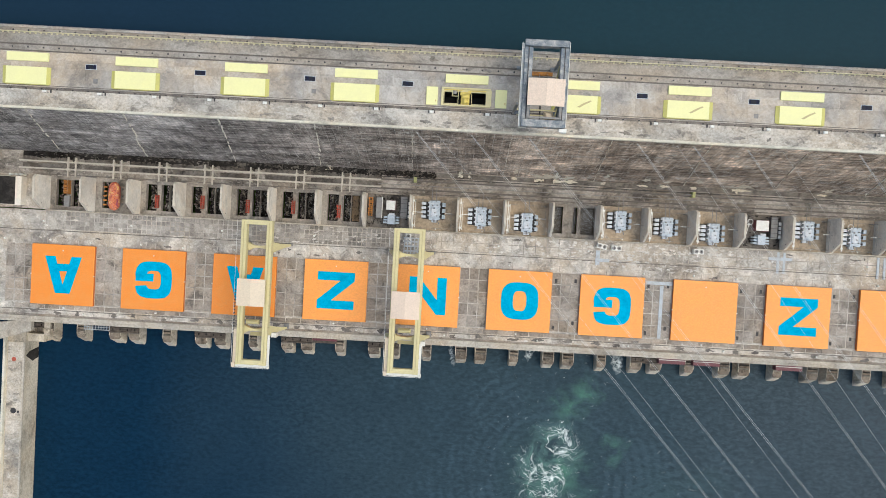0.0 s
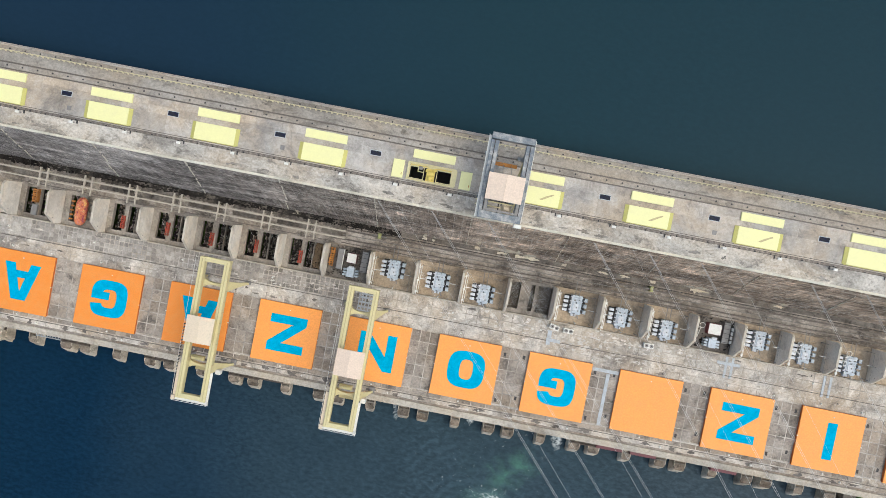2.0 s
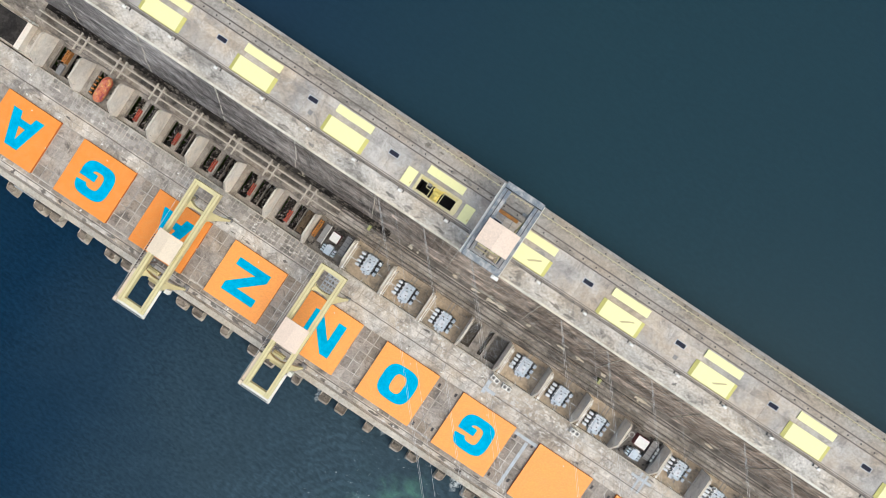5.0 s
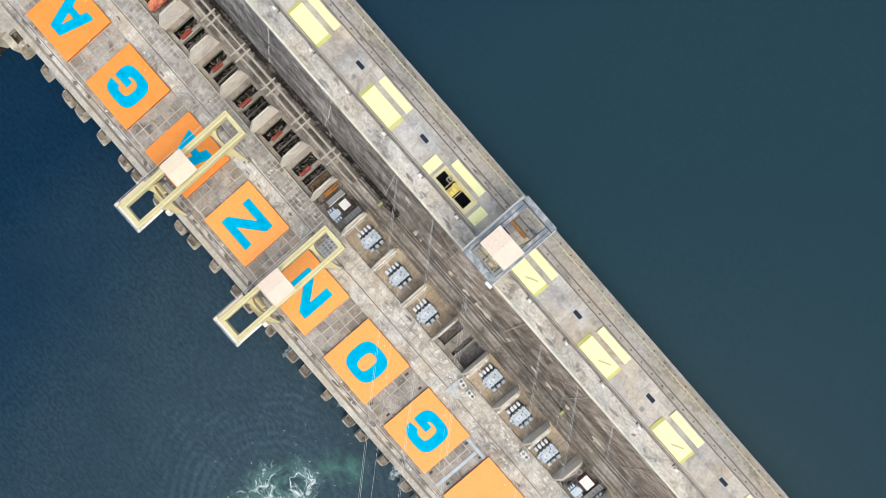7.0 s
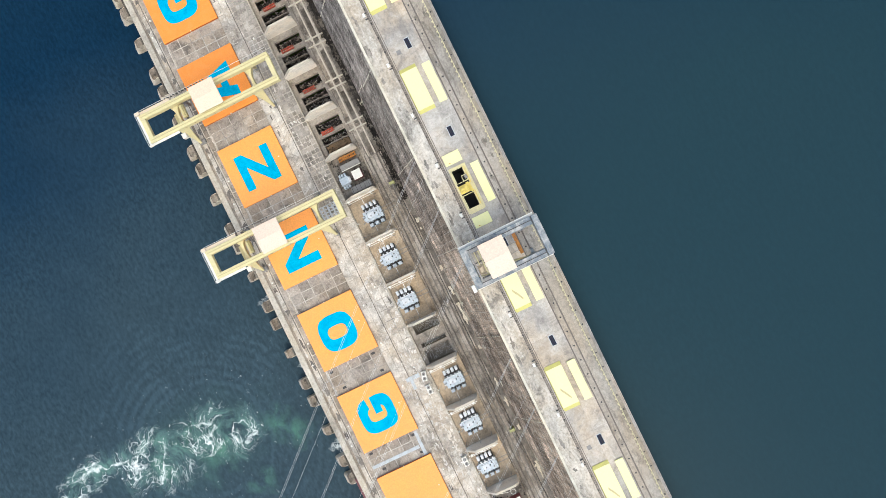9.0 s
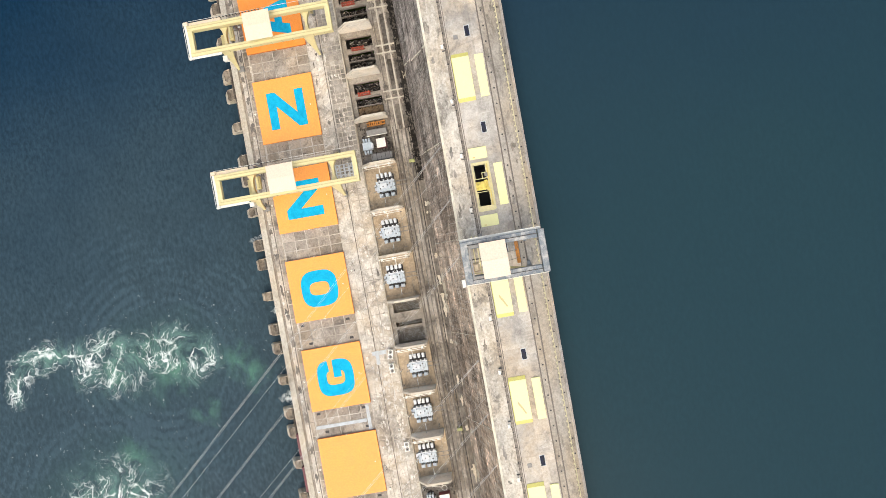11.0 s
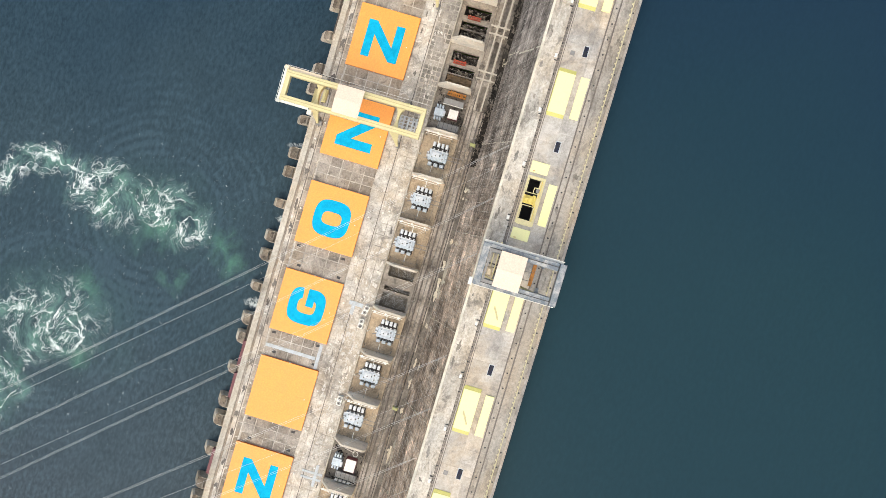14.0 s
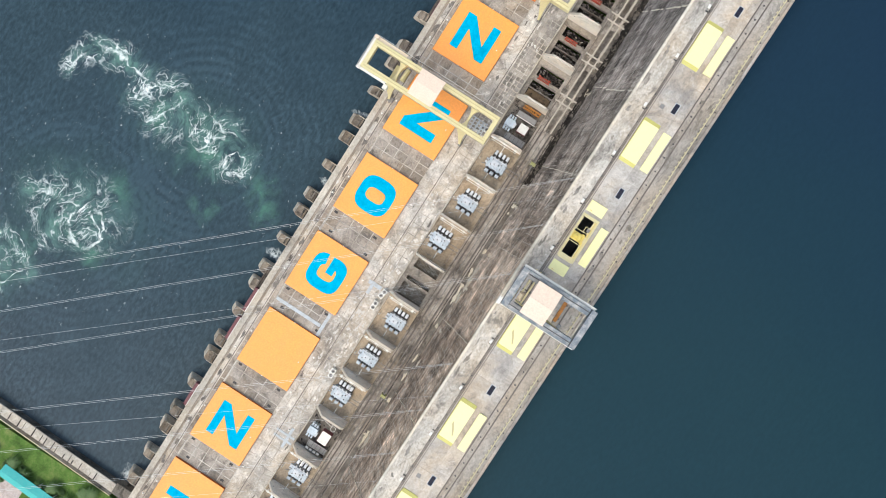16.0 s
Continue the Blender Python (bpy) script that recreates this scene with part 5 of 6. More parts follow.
def gate_leaf(x, y, size, mat, label):
    """Rusty steel frame of stacked ribs."""
    c = thing("scrap_gate", None, None, label, "scrap steel", "rusty frames in the bays")
    c.location = (x, y, -0.8)
    w_, d_, h_ = size
    part("side_bar", Shape().box(-w_ / 2, -w_ / 2 + 0.15, -d_ / 2, d_ / 2, 0, h_), mat, c)
    part("side_bar", Shape().box(w_ / 2 - 0.15, w_ / 2, -d_ / 2, d_ / 2, 0, h_), mat, c)
    n = int(d_ / 0.55)
    for i in range(n):
        yy = -d_ / 2 + (i + rnd.uniform(0.0, 0.4)) * d_ / n
        a, b = -w_ / 2 + rnd.uniform(-0.25, 0.35), w_ / 2 + rnd.uniform(-0.35, 0.25)
        rib = part("rib", Shape().box(a, b, yy, yy + rnd.uniform(0.15, 0.4), h_ * 0.5, h_ + rnd.uniform(-0.3, 0.3)), mat, c)
        rib.rotation_euler = (0, 0, rnd.uniform(-0.06, 0.06))


for i in (2, 3, 4, 5, 6):
    gate_leaf(WALL_X0 + BAY * i + 5.5, 14.9 if i % 2 else 14.4, (0.9, 3.9, 1.0), RUST_RED, "rusty red steel frame abandoned in an unfinished bay")
gate_leaf(WALL_X0 + BAY * 7 + 1.5, 16.4, (1.0, 5.4, 2.2), RUST_ORANGE, "rusty orange steel frame beside a fire wall")
gate_leaf(WALL_X0 + 5.7, 17.2, (1.3, 4.0, 1.6), RUST_ORANGE, "bright orange steel frame in an unfinished bay")
thing("steel_crate", Shape().box(WALL_X0 + 4.9, WALL_X0 + 6.6, 11.4, 14.6, -0.8, 0.3, 0.1), GREY_STEEL, "grey steel crate standing in the bay", "crate")
s = Shape()
for _ in range(170):
    px, py, ln, w_, a = WALL_X0 + BAY * 6 + rnd.uniform(9.4, 11.2), rnd.uniform(12.0, 19.1), rnd.uniform(0.15, 0.6), rnd.uniform(0.06, 0.22), rnd.uniform(0, 3.1)
    c_, s_ = math.cos(a), math.sin(a)
    s.prism([(px + u * c_ - v * s_, py + u * s_ + v * c_) for u, v in ((-ln, -w_), (ln, -w_), (ln, w_), (-ln, w_))], "z", -4.4, rnd.uniform(-2.0, -0.9))
thing("timber_scrap", s, OLD_TIMBER, "heap of brown broken timber filling an open shaft", "scrap", kind="stuff")
# broken rubble filling the open shafts
for i in range(7):
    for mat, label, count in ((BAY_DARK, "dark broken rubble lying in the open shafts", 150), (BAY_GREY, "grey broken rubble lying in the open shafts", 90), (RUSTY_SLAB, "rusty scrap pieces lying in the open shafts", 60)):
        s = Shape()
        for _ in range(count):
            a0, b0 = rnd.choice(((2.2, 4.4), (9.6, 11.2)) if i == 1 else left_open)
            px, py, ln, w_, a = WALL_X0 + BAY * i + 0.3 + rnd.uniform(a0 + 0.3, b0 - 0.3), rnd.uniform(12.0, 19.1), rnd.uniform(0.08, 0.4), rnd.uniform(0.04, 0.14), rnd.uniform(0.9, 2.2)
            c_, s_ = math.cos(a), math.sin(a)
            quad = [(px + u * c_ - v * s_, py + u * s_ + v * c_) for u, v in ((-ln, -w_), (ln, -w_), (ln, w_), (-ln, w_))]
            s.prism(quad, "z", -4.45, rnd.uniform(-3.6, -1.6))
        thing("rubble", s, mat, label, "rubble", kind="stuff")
# rusty pressure tank
tank = thing("pressure_tank", None, None, "rusty red and pink pressure tank lying in a bay", "tank")
tank.location = (WALL_X0 + BAY + 7.1, 15.2, -0.8)
b = bmesh.new()
bmesh.ops.create_uvsphere(b, u_segments=20, v_segments=14, radius=2.2)
for v in b.verts:
    v.co = Vector((v.co.x * 0.75, v.co.z, v.co.y * 0.75))
    v.co.y += 2.0 if v.co.y > 0.01 else (-2.0 if v.co.y < -0.01 else 0)
    v.co.z += 2.3
mesh = bpy.data.meshes.new("shell")
b.to_mesh(mesh)
b.free()
part("shell", mesh, TANK_RUST, tank)
for y in (-2.2, 0.0, 2.2):
    part("saddle", Shape().box(-1.6, 1.6, y - 0.25, y + 0.25, 0, 1.0), GREY_STEEL, tank)
for i in range(5):
    part("nozzle", Shape().tube((-2.0, -2.6 + 1.3 * i, 2.8), (-2.9, -2.6 + 1.3 * i, 2.8), 0.25, 8), RUST_ORANGE, tank)

# support frame of beige beams along the unfinished bays
rack = thing("cable_rack", None, None, "long rack of beige concrete beams along the dam's toe", "rack")
rack.location = (0, 0, 0)
for y in (22.3, 24.4):
    part("beam", Shape().box(-86, 21, y - 0.2, y + 0.2, 0.55, 1.15, 0.04), BEIGE_BEAM, rack)
for i in range(7):
    for dx in (6.25, 8.55):
        x = WALL_X0 + BAY * i + dx
        part("cross_beam", Shape().box(x - 0.17, x + 0.17, 20.2, 25.9, 0.6, 1.25, 0.04), BEIGE_BEAM, rack)
        for y in (22.3, 24.4):
            part("gusset_plate", Shape().box(x - 0.36, x + 0.36, y - 0.36, y + 0.36, 1.15, 1.29, 0.03), BEIGE_BEAM, rack)
        part("post", Shape().box(x - 0.25, x + 0.25, 21.6, 22.1, -0.9, 0.6), BEIGE_BEAM, rack)
        part("post", Shape().box(x - 0.25, x + 0.25, 24.6, 25.1, -0.9, 0.6), BEIGE_BEAM, rack)

# no real depth: dark strips on the yard carry the trenches' shade
trench = thing("trench", None, None, "flat dark strips painted as shaded trenches between the rack's beams", "trench", kind="structure")
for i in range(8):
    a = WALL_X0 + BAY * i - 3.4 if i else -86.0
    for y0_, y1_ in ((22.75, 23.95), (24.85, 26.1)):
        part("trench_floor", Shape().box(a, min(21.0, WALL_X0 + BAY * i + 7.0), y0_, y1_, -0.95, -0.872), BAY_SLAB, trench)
# dark bus ducts behind the transformers
for y in (22.0, 24.6):
    d = thing("bus_duct", Shape().box(17, 212, y - 0.22, y + 0.22, 0.0, 0.5, 0.06), RAIL_MAT, "long dark bus duct behind the transformers", "duct", "bus ducts")
    for i in range(19):
        part("support", Shape().box(20 + 9 * i, 20.5 + 9 * i, y - 0.3, y + 0.3, -0.9, 0.0), GREY_STEEL, d)
channel = thing("cable_channel", None, None, "dark cable channel with loose cover plates along the toe", "channel")
# left trough: debris, plus the toe trench's shade painted as black
part("trough", Shape().box(-86, 37, 25.9, 27.35, -0.95, -0.86), BAY_DARK, channel, "debris-filled trough with the toe's shade in its black colour")
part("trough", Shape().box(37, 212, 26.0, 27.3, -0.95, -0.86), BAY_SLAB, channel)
plate = Shape().box(-1.34, 1.34, -0.5, 0.5, -0.86, -0.78).mesh("cover_plate")
for i in range(108):
    if rnd.random() < (0.3 if i < 40 else 0.12) and i > 4:
        ob = part("cover_plate", plate, BAY_SLAB, channel)
        ob.location = (-84 + 2.75 * i, 26.65 + rnd.uniform(-0.15, 0.15), 0)
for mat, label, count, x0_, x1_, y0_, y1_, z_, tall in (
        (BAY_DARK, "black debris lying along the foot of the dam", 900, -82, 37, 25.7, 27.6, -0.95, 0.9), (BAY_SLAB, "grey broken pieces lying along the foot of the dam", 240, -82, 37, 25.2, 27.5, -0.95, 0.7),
        (BAY_DARK, "dark scrap lying on a half-used bay floor", 90, 17.6, 30.0, 10.8, 20.0, -0.3, 0.35), (RUSTY_SLAB, "rusty scrap lying on a half-used bay floor", 60, 17.6, 30.0, 10.8, 20.0, -0.3, 0.4),
        (BAY_DARK, "dark scrap lying on the other half-used bay floor", 70, 125.6, 137.8, 10.8, 20.0, -0.3, 0.35)):
    s = Shape()
    for _ in range(count):
        px, py, ln, w_, a = rnd.uniform(x0_, x1_), rnd.uniform(y0_, y1_), rnd.uniform(0.1, 0.5), rnd.uniform(0.06, 0.22), rnd.gauss(0, 0.6)
        c_, s_ = math.cos(a), math.sin(a)
        s.prism([(px + u * c_ - v * s_, py + u * s_ + v * c_) for u, v in ((-ln, -w_), (ln * 0.8, -w_), (ln, w_ * 0.6), (-ln * 0.7, w_))], "z", z_, z_ + 0.1 + rnd.uniform(0.05, tall))
    thing("debris", s, mat, label, "debris", kind="stuff")
for i, (y, r_, x0_, x1_) in enumerate(((20.9, 0.10, 20, 205), (23.3, 0.08, 20, 190), (25.5, 0.10, 20, 205), (20.75, 0.09, -80, 18))):
    c = thing("conduit", Shape().tube((x0_, y, -0.55), (x1_, y, -0.55), r_, 6), (RAIL_MAT, GREY_STEEL, DARK_STEEL)[i % 3], "thin weathered conduit running along the yard", "pipe", "conduits in the yard")
    for k_ in range(int((x1_ - x0_) / 13.5)):
        part("clamp", Shape().box(x0_ + 6 + 13.5 * k_, x0_ + 6.4 + 13.5 * k_, y - 0.15, y + 0.15, -0.9, -0.42), GREY_STEEL, c)
for x in (31.0, 112.0):
    c = thing("valve_box", None, None, "small faded yellow-green valve box on the yard", "box", "valve boxes along the toe")
    c.location = (x, 24.9, -0.9)
    part("body", Shape().box(-0.45, 0.45, -0.8, 0.8, 0, 2.1, 0.1), VALVE_GREEN, c)
    part("pipe", Shape().tube((-2.2, 0, 1.6), (2.2, 0, 1.6), 0.12, 8), GREY_STEEL, c)

# ---- piers and outlets below the deck ----
PIER_TOP, WATER = -9.8, -14.0


def pier(width, group):
    """A pier with a sloping, chamfered nose, its top crossed by painted shadow strips towards the deck."""
    h = width / 2
    p = thing("pier", None, None, "stained concrete outlet pier with a battered nose standing in the water", "pier", group)
    base = [(-h, -22.95), (h, -22.95), (h, -33.0), (h * 0.8, -33.7), (-h * 0.8, -33.7), (-h, -33.0)]
    top = [(-h, -22.95), (h, -22.95), (h, -28.4), (h * 0.8, -29.0), (-h * 0.8, -29.0), (-h, -28.4)]
    n = len(base)
    body = Shape().add([(x, y, -20) for x, y in base] + [(x, y, PIER_TOP) for x, y in top], [tuple(range(n))] + [(i, (i + 1) % n, (i + 1) % n + n, i + n) for i in range(n)])
    part("body", body, CONCRETE_PIER, p)
    part("cap", Shape().add([(x, y, PIER_TOP) for x, y in top], [tuple(range(n))]).prism([(x * 0.9, y + 0.16) for x, y in top], "z", PIER_TOP, PIER_TOP + 0.16), PIER_CAP, p, "brown weathered pier top")
    for x in (-h, h - 0.22):
        part("edge_rim", Shape().box(x, x + 0.22, -27.9, -22.95, PIER_TOP, PIER_TOP + 0.34, 0.06), CONCRETE_PIER, p, "pale worn edge")
    # two dark strips stand in for ladder shadows on the pier top
    for y in (-25.9, -24.6):
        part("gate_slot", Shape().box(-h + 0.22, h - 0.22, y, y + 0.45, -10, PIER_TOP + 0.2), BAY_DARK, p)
    part("sill", Shape().box(-h + 0.3, h - 0.3, -27.0, -26.5, PIER_TOP, PIER_TOP + 0.45, 0.08), CONCRETE_PIER_TOP, p)
    return p


wide, narrow = pier(3.6, "paired outlet piers"), pier(2.8, "single outlet piers")
wide.location, narrow.location = (-3.6 - 3.05 - 81, 0, 0), (9.7 - 81, 0, 0)
for n in range(-3, 7):
    for side in (-3.05, 3.05):
        if (n, side) != (-3, -3.05):
            copy_thing(wide, moved(-3.6 + UNIT * n + side, 0))
    if n != -3:
        copy_thing(narrow, moved(9.7 + UNIT * n, 0))
copy_thing(wide, moved(181.3, 0))
for n in (-3, -2, -1, 0, 1, 4):
    x = -3.6 + UNIT * n
    s = thing("service_slab", None, None, "rusty brown steel platform joining two piers", "slab", "slabs between the paired piers")
    s.location = (x, 0, 0)
    part("plate", Shape().box(-4.6, 4.6, -26.3, -22.5, -9.45, -8.9, 0.1), RUSTY_SLAB, s)
    part("beam", Shape().box(-4.7, 4.7, -26.75, -26.32, -9.45, -8.7, 0.06), RUSTY_SLAB, s, "rusty brown edge beam")
    part("pipe", Shape().tube((-4.7, -25.2, -8.6), (4.7, -25.2, -8.6), 0.16, 8), RUSTY_SLAB, s)
    for i in range(9):
        part("grate_bar", Shape().box(-4.8 + 1.15 * i, -4.45 + 1.15 * i, -26.0, -22.95, -8.9, -8.72), BAY_DARK if i % 2 else RUSTY_SLAB, s)
for x in (111.3, 121.7, 146.5):
    g_ = thing("stop_log", None, None, "maroon steel stop log with a pale edge hung between piers", "stop log", "stop logs")
    g_.location = (x, 0, 0)
    part("leaf", Shape().box(-4.0, 4.0, -26.0, -23.45, -8.3, -6.2, 0.06), MAROON, g_)
    part("top_edge", Shape().box(-4.05, 4.05, -24.95, -24.75, -6.2, -6.02), WHITE_STEEL, g_, "pale worn top edge")
    for i in range(9):
        part("rib", Shape().box(-3.95 + 0.96 * i, -3.8 + 0.96 * i, -26.12, -26.0, -8.2, -6.3), MAROON, g_)
g_ = thing("outlet_grating", None, None, "pale grey steel grating hung between two piers", "grating")
g_.location = (-65.0, 0, 0)
part("frame", Shape().box(-4.0, 4.0, -26.0, -25.8, -7.1, -6.8).box(-4.0, 4.0, -23.6, -23.4, -7.1, -6.8), PALE_BLUE_PAINT, g_)
for i in range(10):
    part("bar", Shape().box(-4.0 + 0.87 * i, -3.83 + 0.87 * i, -25.8, -23.6, -7.05, -6.85), PALE_BLUE_PAINT, g_)
for y in (-25.1, -24.4):
    part("cross_bar", Shape().box(-4.0, 4.0, y - 0.07, y + 0.07, -7.0, -6.83), PALE_BLUE_PAINT, g_)
g_ = thing("plank_walk", None, None, "dark maroon plank walk laid between two piers", "walkway")
g_.location = (4.9, 0, -8.7)
for i in range(4):
    part("plank", Shape().box(-3.6, 4.0, -26.3 + 0.72 * i, -25.64 + 0.72 * i, -0.2, 0.0, 0.03), MAROON if i % 2 else RUSTY_SLAB, g_)
part("bearer", Shape().box(-3.5, -3.2, -26.2, -23.0, -1.1, -0.2).box(3.6, 3.9, -26.2, -23.0, -1.1, -0.2), RUSTY_SLAB, g_)
# recess under the deck's overhang, its shade put into the wall's dark colour
thing("wall_outlets", Shape().box(-130, 212, -22.9, -22.6, -24, -1.6), CONCRETE_PIER_TOP, "outlet wall with the deck edge's shade in its dark colour", "wall", kind="structure")

# ---- left end: training wall, ramp and stores ----
tw = thing("wall_training", Shape().box(-93.2, -87.15, -420, -30.9, -24, -7.0, 0.06), WALL_TAN,
           "long concrete training wall between two channels", "wall", kind="structure")
part("walk_strip", Shape().box(-92.3, -87.65, -420, -31.2, -7.1, -6.94), CONCRETE_WALKWAY, tw, "mottled grey walk strip")
part("curb", Shape().box(-87.65, -87.1, -420, -31.2, -7.2, -6.75, 0.04), CONCRETE_PALE, tw)
part("curb", Shape().box(-93.3, -92.65, -420, -28.0, -7.2, -5.9, 0.05), CREAM_EDGE, tw, "pale yellowish outer kerb")
part("cross_wall", Shape().box(-87.1, -82.05, -30.9, -28.4, -20, -8.1, 0.08), WALL_TAN, tw)
part("end_pier", Shape().prism([(-22.95, -20), (-33.4, -20), (-31.6, -14), (-28.6, -8.1), (-28.3, -8.0), (-22.95, -8.0)], "x", -82.0, -80.3), CONCRETE_PIER, tw)
part("landing", Shape().box(-92.85, -87.12, -30.85, -22.95, -20, -7.05), WALL_TAN, tw)
# a flat plate whose dark colour gives the recess its shade
part("gate_recess", Shape().prism([(-33.6, -13.9), (-36.9, -13.9), (-37.6, -11.0), (-35.4, -7.6), (-34.2, -9.5)], "x", -87.2, -87.1), BAY_DARK, tw, "flat dark plate painted as a shaded recess in the wall")
part("sill", Shape().box(-87.1, -82.05, -28.3, -22.95, -20, -10.5), CONCRETE_PIER_TOP, tw)
thing("ramp", Shape().prism([(-81.7, -22.9), (-81.7, -26.3), (-100, -32.2), (-100, -25.4)], "z", -2.4, -1.0), CONCRETE_PALE, "pale concrete ramp slab leading off the deck", "ramp")
st = thing("store_hut", None, None, "low hut with a dark flat roof and pale wall", "hut")
st.location = (-89.6, 15.5, 0)
part("wall", Shape().box(-9, 5.0, -4.4, 4.0, -4.5, 1.2), CONCRETE_WALL, st)
part("parapet", Shape().box(3.2, 5.0, -4.5, 4.1, 1.2, 1.7, 0.05), CONCRETE_WALL, st, "white parapet")
part("roof", Shape().box(-9, 3.2, -4.3, 3.9, 1.2, 1.4, 0.05), BAY_DARK, st, "dark stained flat roof")
for x in (1.5, 3.3, 4.6):
    part("vent", Shape().tube((x, 4.6, -1), (x, 4.6, 1.8), 0.28, 8), WHITE_STEEL, st)
thing("stair_tower", Shape().box(-112, -92.5, 24.2, 28.5, -1, 9.0, 0.1), CONCRETE_PALE, "pale concrete stair block against the dam", "tower")
thing("floor_end", Shape().box(-130, -77.9, 10.3, 20.4, -5.5, -0.8), CONCRETE_DECK, "weathered concrete floor at the end of the bays", "floor", kind="structure")
box_ = thing("equipment_box", None, None, "small white equipment box by the ramp", "box")
box_.location = (-83.9, -25.0, -10.5)
part("body", Shape().box(-1.3, 1.3, -0.6, 0.6, 0, 1.3, 0.2), WHITE_STEEL, box_)
part("lid", Shape().box(-0.6, 1.6, -0.75, 0.75, 1.3, 1.5, 0.1), PALE_BLUE_PAINT, box_)
for x, y, r_ in ((-90.4, -36.5, 0.7), (-90.0, -52.5, 0.9), (-88.5, -52.8, 0.4)):
    thing("manhole_cover", Shape().tube((x, y, -7.05), (x, y, -6.88), r_, 14), RUST_RED if y > -40 else DARK_STEEL, "round manhole cover on the training wall", "manhole cover")

# ---- right end: training wall, lawn, huts ----
rw = thing("wall_right_bank", None, None, "pale concrete training wall along the grassed bank", "wall", kind="structure")
rw.matrix_world = pose(187.2, -32.4, 0, 0, 0, -1.4)
part("wall", Shape().box(-0.35, 2.7, -400, 1.0, -24, -11.35), CONCRETE_PIER_TOP, rw, "dark lower wall")
part("coping", Shape().box(-0.4, 2.75, -400, 1.0, -11.35, -11.0, 0.08), CONCRETE_PALE, rw)
part("wall_head", Shape().box(-1.3, 2.7, 1.05, 9.0, -24, -10.6, 0.15), CONCRETE_PIER_TOP, rw, "dark stained end of the wall")
part("bank_strip", Shape().prism([(2.7, -24), (3.9, -24), (3.9, -11.15), (3.4, -11.2), (2.7, -11.6)], "y", -400, 1.0), CONCRETE_PIER_TOP, rw, "dark rubble strip behind the wall")
part("curb", Shape().box(3.9, 4.1, -400, 1.0, -11.4, -10.95), HANDRAIL, rw, "yellow painted kerb line")
# cracks in the slabs, widened to include their painted dark shadows
y_ = -3.0
for i in range(60):
    y_ -= rnd.uniform(1.2, 4.2)
    x0, w_ = rnd.choice((-0.3, 0.2, 1.2)), rnd.uniform(0.10, 0.42)
    part("crack_slot", Shape().box(x0, 2.65, y_ - w_, y_, -11.1, -10.985), BAY_DARK, rw)
hut = thing("garden_shelter", None, None, "shelter with a turquoise sheet roof on the bank", "shelter")
hut.matrix_world = pose(202.3, -55.0, -11.1, 0, 0, -2)
part("roof", Shape().prism([(-2.2, 2.6), (0, 3.4), (2.2, 2.6), (2.2, 2.45), (0, 3.25), (-2.2, 2.45)], "y", -9.5, 9.5), TURQUOISE, hut, "turquoise sheet roof")
for px in (-2.0, 2.0):
    for py in (-9.0, -3.0, 3.0, 9.0):
        part("post", Shape().tube((px, py, 0), (px, py, 2.6), 0.12, 8), WHITE_STEEL, hut)
thing("paved_yard", Shape().box(206, 245, -110, -56, -11.6, -10.9), PAVING, "pinkish paved yard beside the lawn", "pavement", kind="structure")


def palm(x, y, h, seed):
    r = random.Random(seed)
    p = thing("palm_tree", None, None, "green palm with arching fronds on the bank", "tree", "palms on the bank")
    p.location = (x, y, -11.2)
    part("trunk", Shape().tube((0, 0, 0), (0.2, 0.1, h), 0.26, 8, 0.16), BARK, p)
    s = Shape()
    for i in range(16):
        a, lift, ln = 2 * math.pi * i / 16 + r.uniform(-.2, .2), r.uniform(0.1, 0.6), r.uniform(2.2, 3.2)
        prev = None
        for j in range(9):
            q = j / 8
            c = Vector((0.2 + math.cos(a) * ln * q, 0.1 + math.sin(a) * ln * q, h + lift * 2 * q - 2.4 * q * q))
            side = Vector((-math.sin(a), math.cos(a), 0))
            if prev is not None:
                for sgn in (-1, 1):
                    tip = c + side * sgn * (0.75 * math.sin(math.pi * min(1, q + 0.1)) + 0.1) + Vector((math.cos(a), math.sin(a), -0.5)) * 0.3
                    s.add([prev, c, tip], [(0, 1, 2)])
            prev = c
    part("crown", s, LEAF, p)


for i, (x, y) in enumerate(((194.5, -38.5), (192.6, -36.0), (199.5, -42.0), (202.0, -45.5), (198.5, -48.0), (204.5, -42.5), (200.5, -58.5), (198.5, -63.0), (203.0, -73.0), (207.0, -49.0), (201.5, -53.0), (205.5, -68.0))):
    palm(x, y, 2.2 + 0.5 * (i % 3), 200 + i)


def shrub(x, y, r0, seed):
    r = random.Random(seed)
    s = Shape()
    for _ in range(220):
        a, e, d = r.uniform(0, 6.28), r.uniform(0.1, 1.5), r0 * r.uniform(0.4, 1.0)
        c = Vector((d * math.cos(a) * math.cos(e), d * math.sin(a) * math.cos(e), 0.2 + d * math.sin(e)))
        u, v = Vector((r.uniform(-1, 1), r.uniform(-1, 1), r.uniform(-.5, .5))) * 0.28, Vector((r.uniform(-1, 1), r.uniform(-1, 1), r.uniform(-.5, .5))) * 0.28
        s.add([c - u, c + v, c + u, c - v], [(0, 1, 2, 3)])
    p = thing("shrub", None, None, "leafy green shrub on the bank lawn", "shrub", "shrubs on the bank")
    p.location = (x, y, -11.2)
    part("crown", s, LEAF, p)
    part("stem", Shape().tube((0, 0, -0.1), (0, 0, 0.8), 0.1, 6), BARK, p)


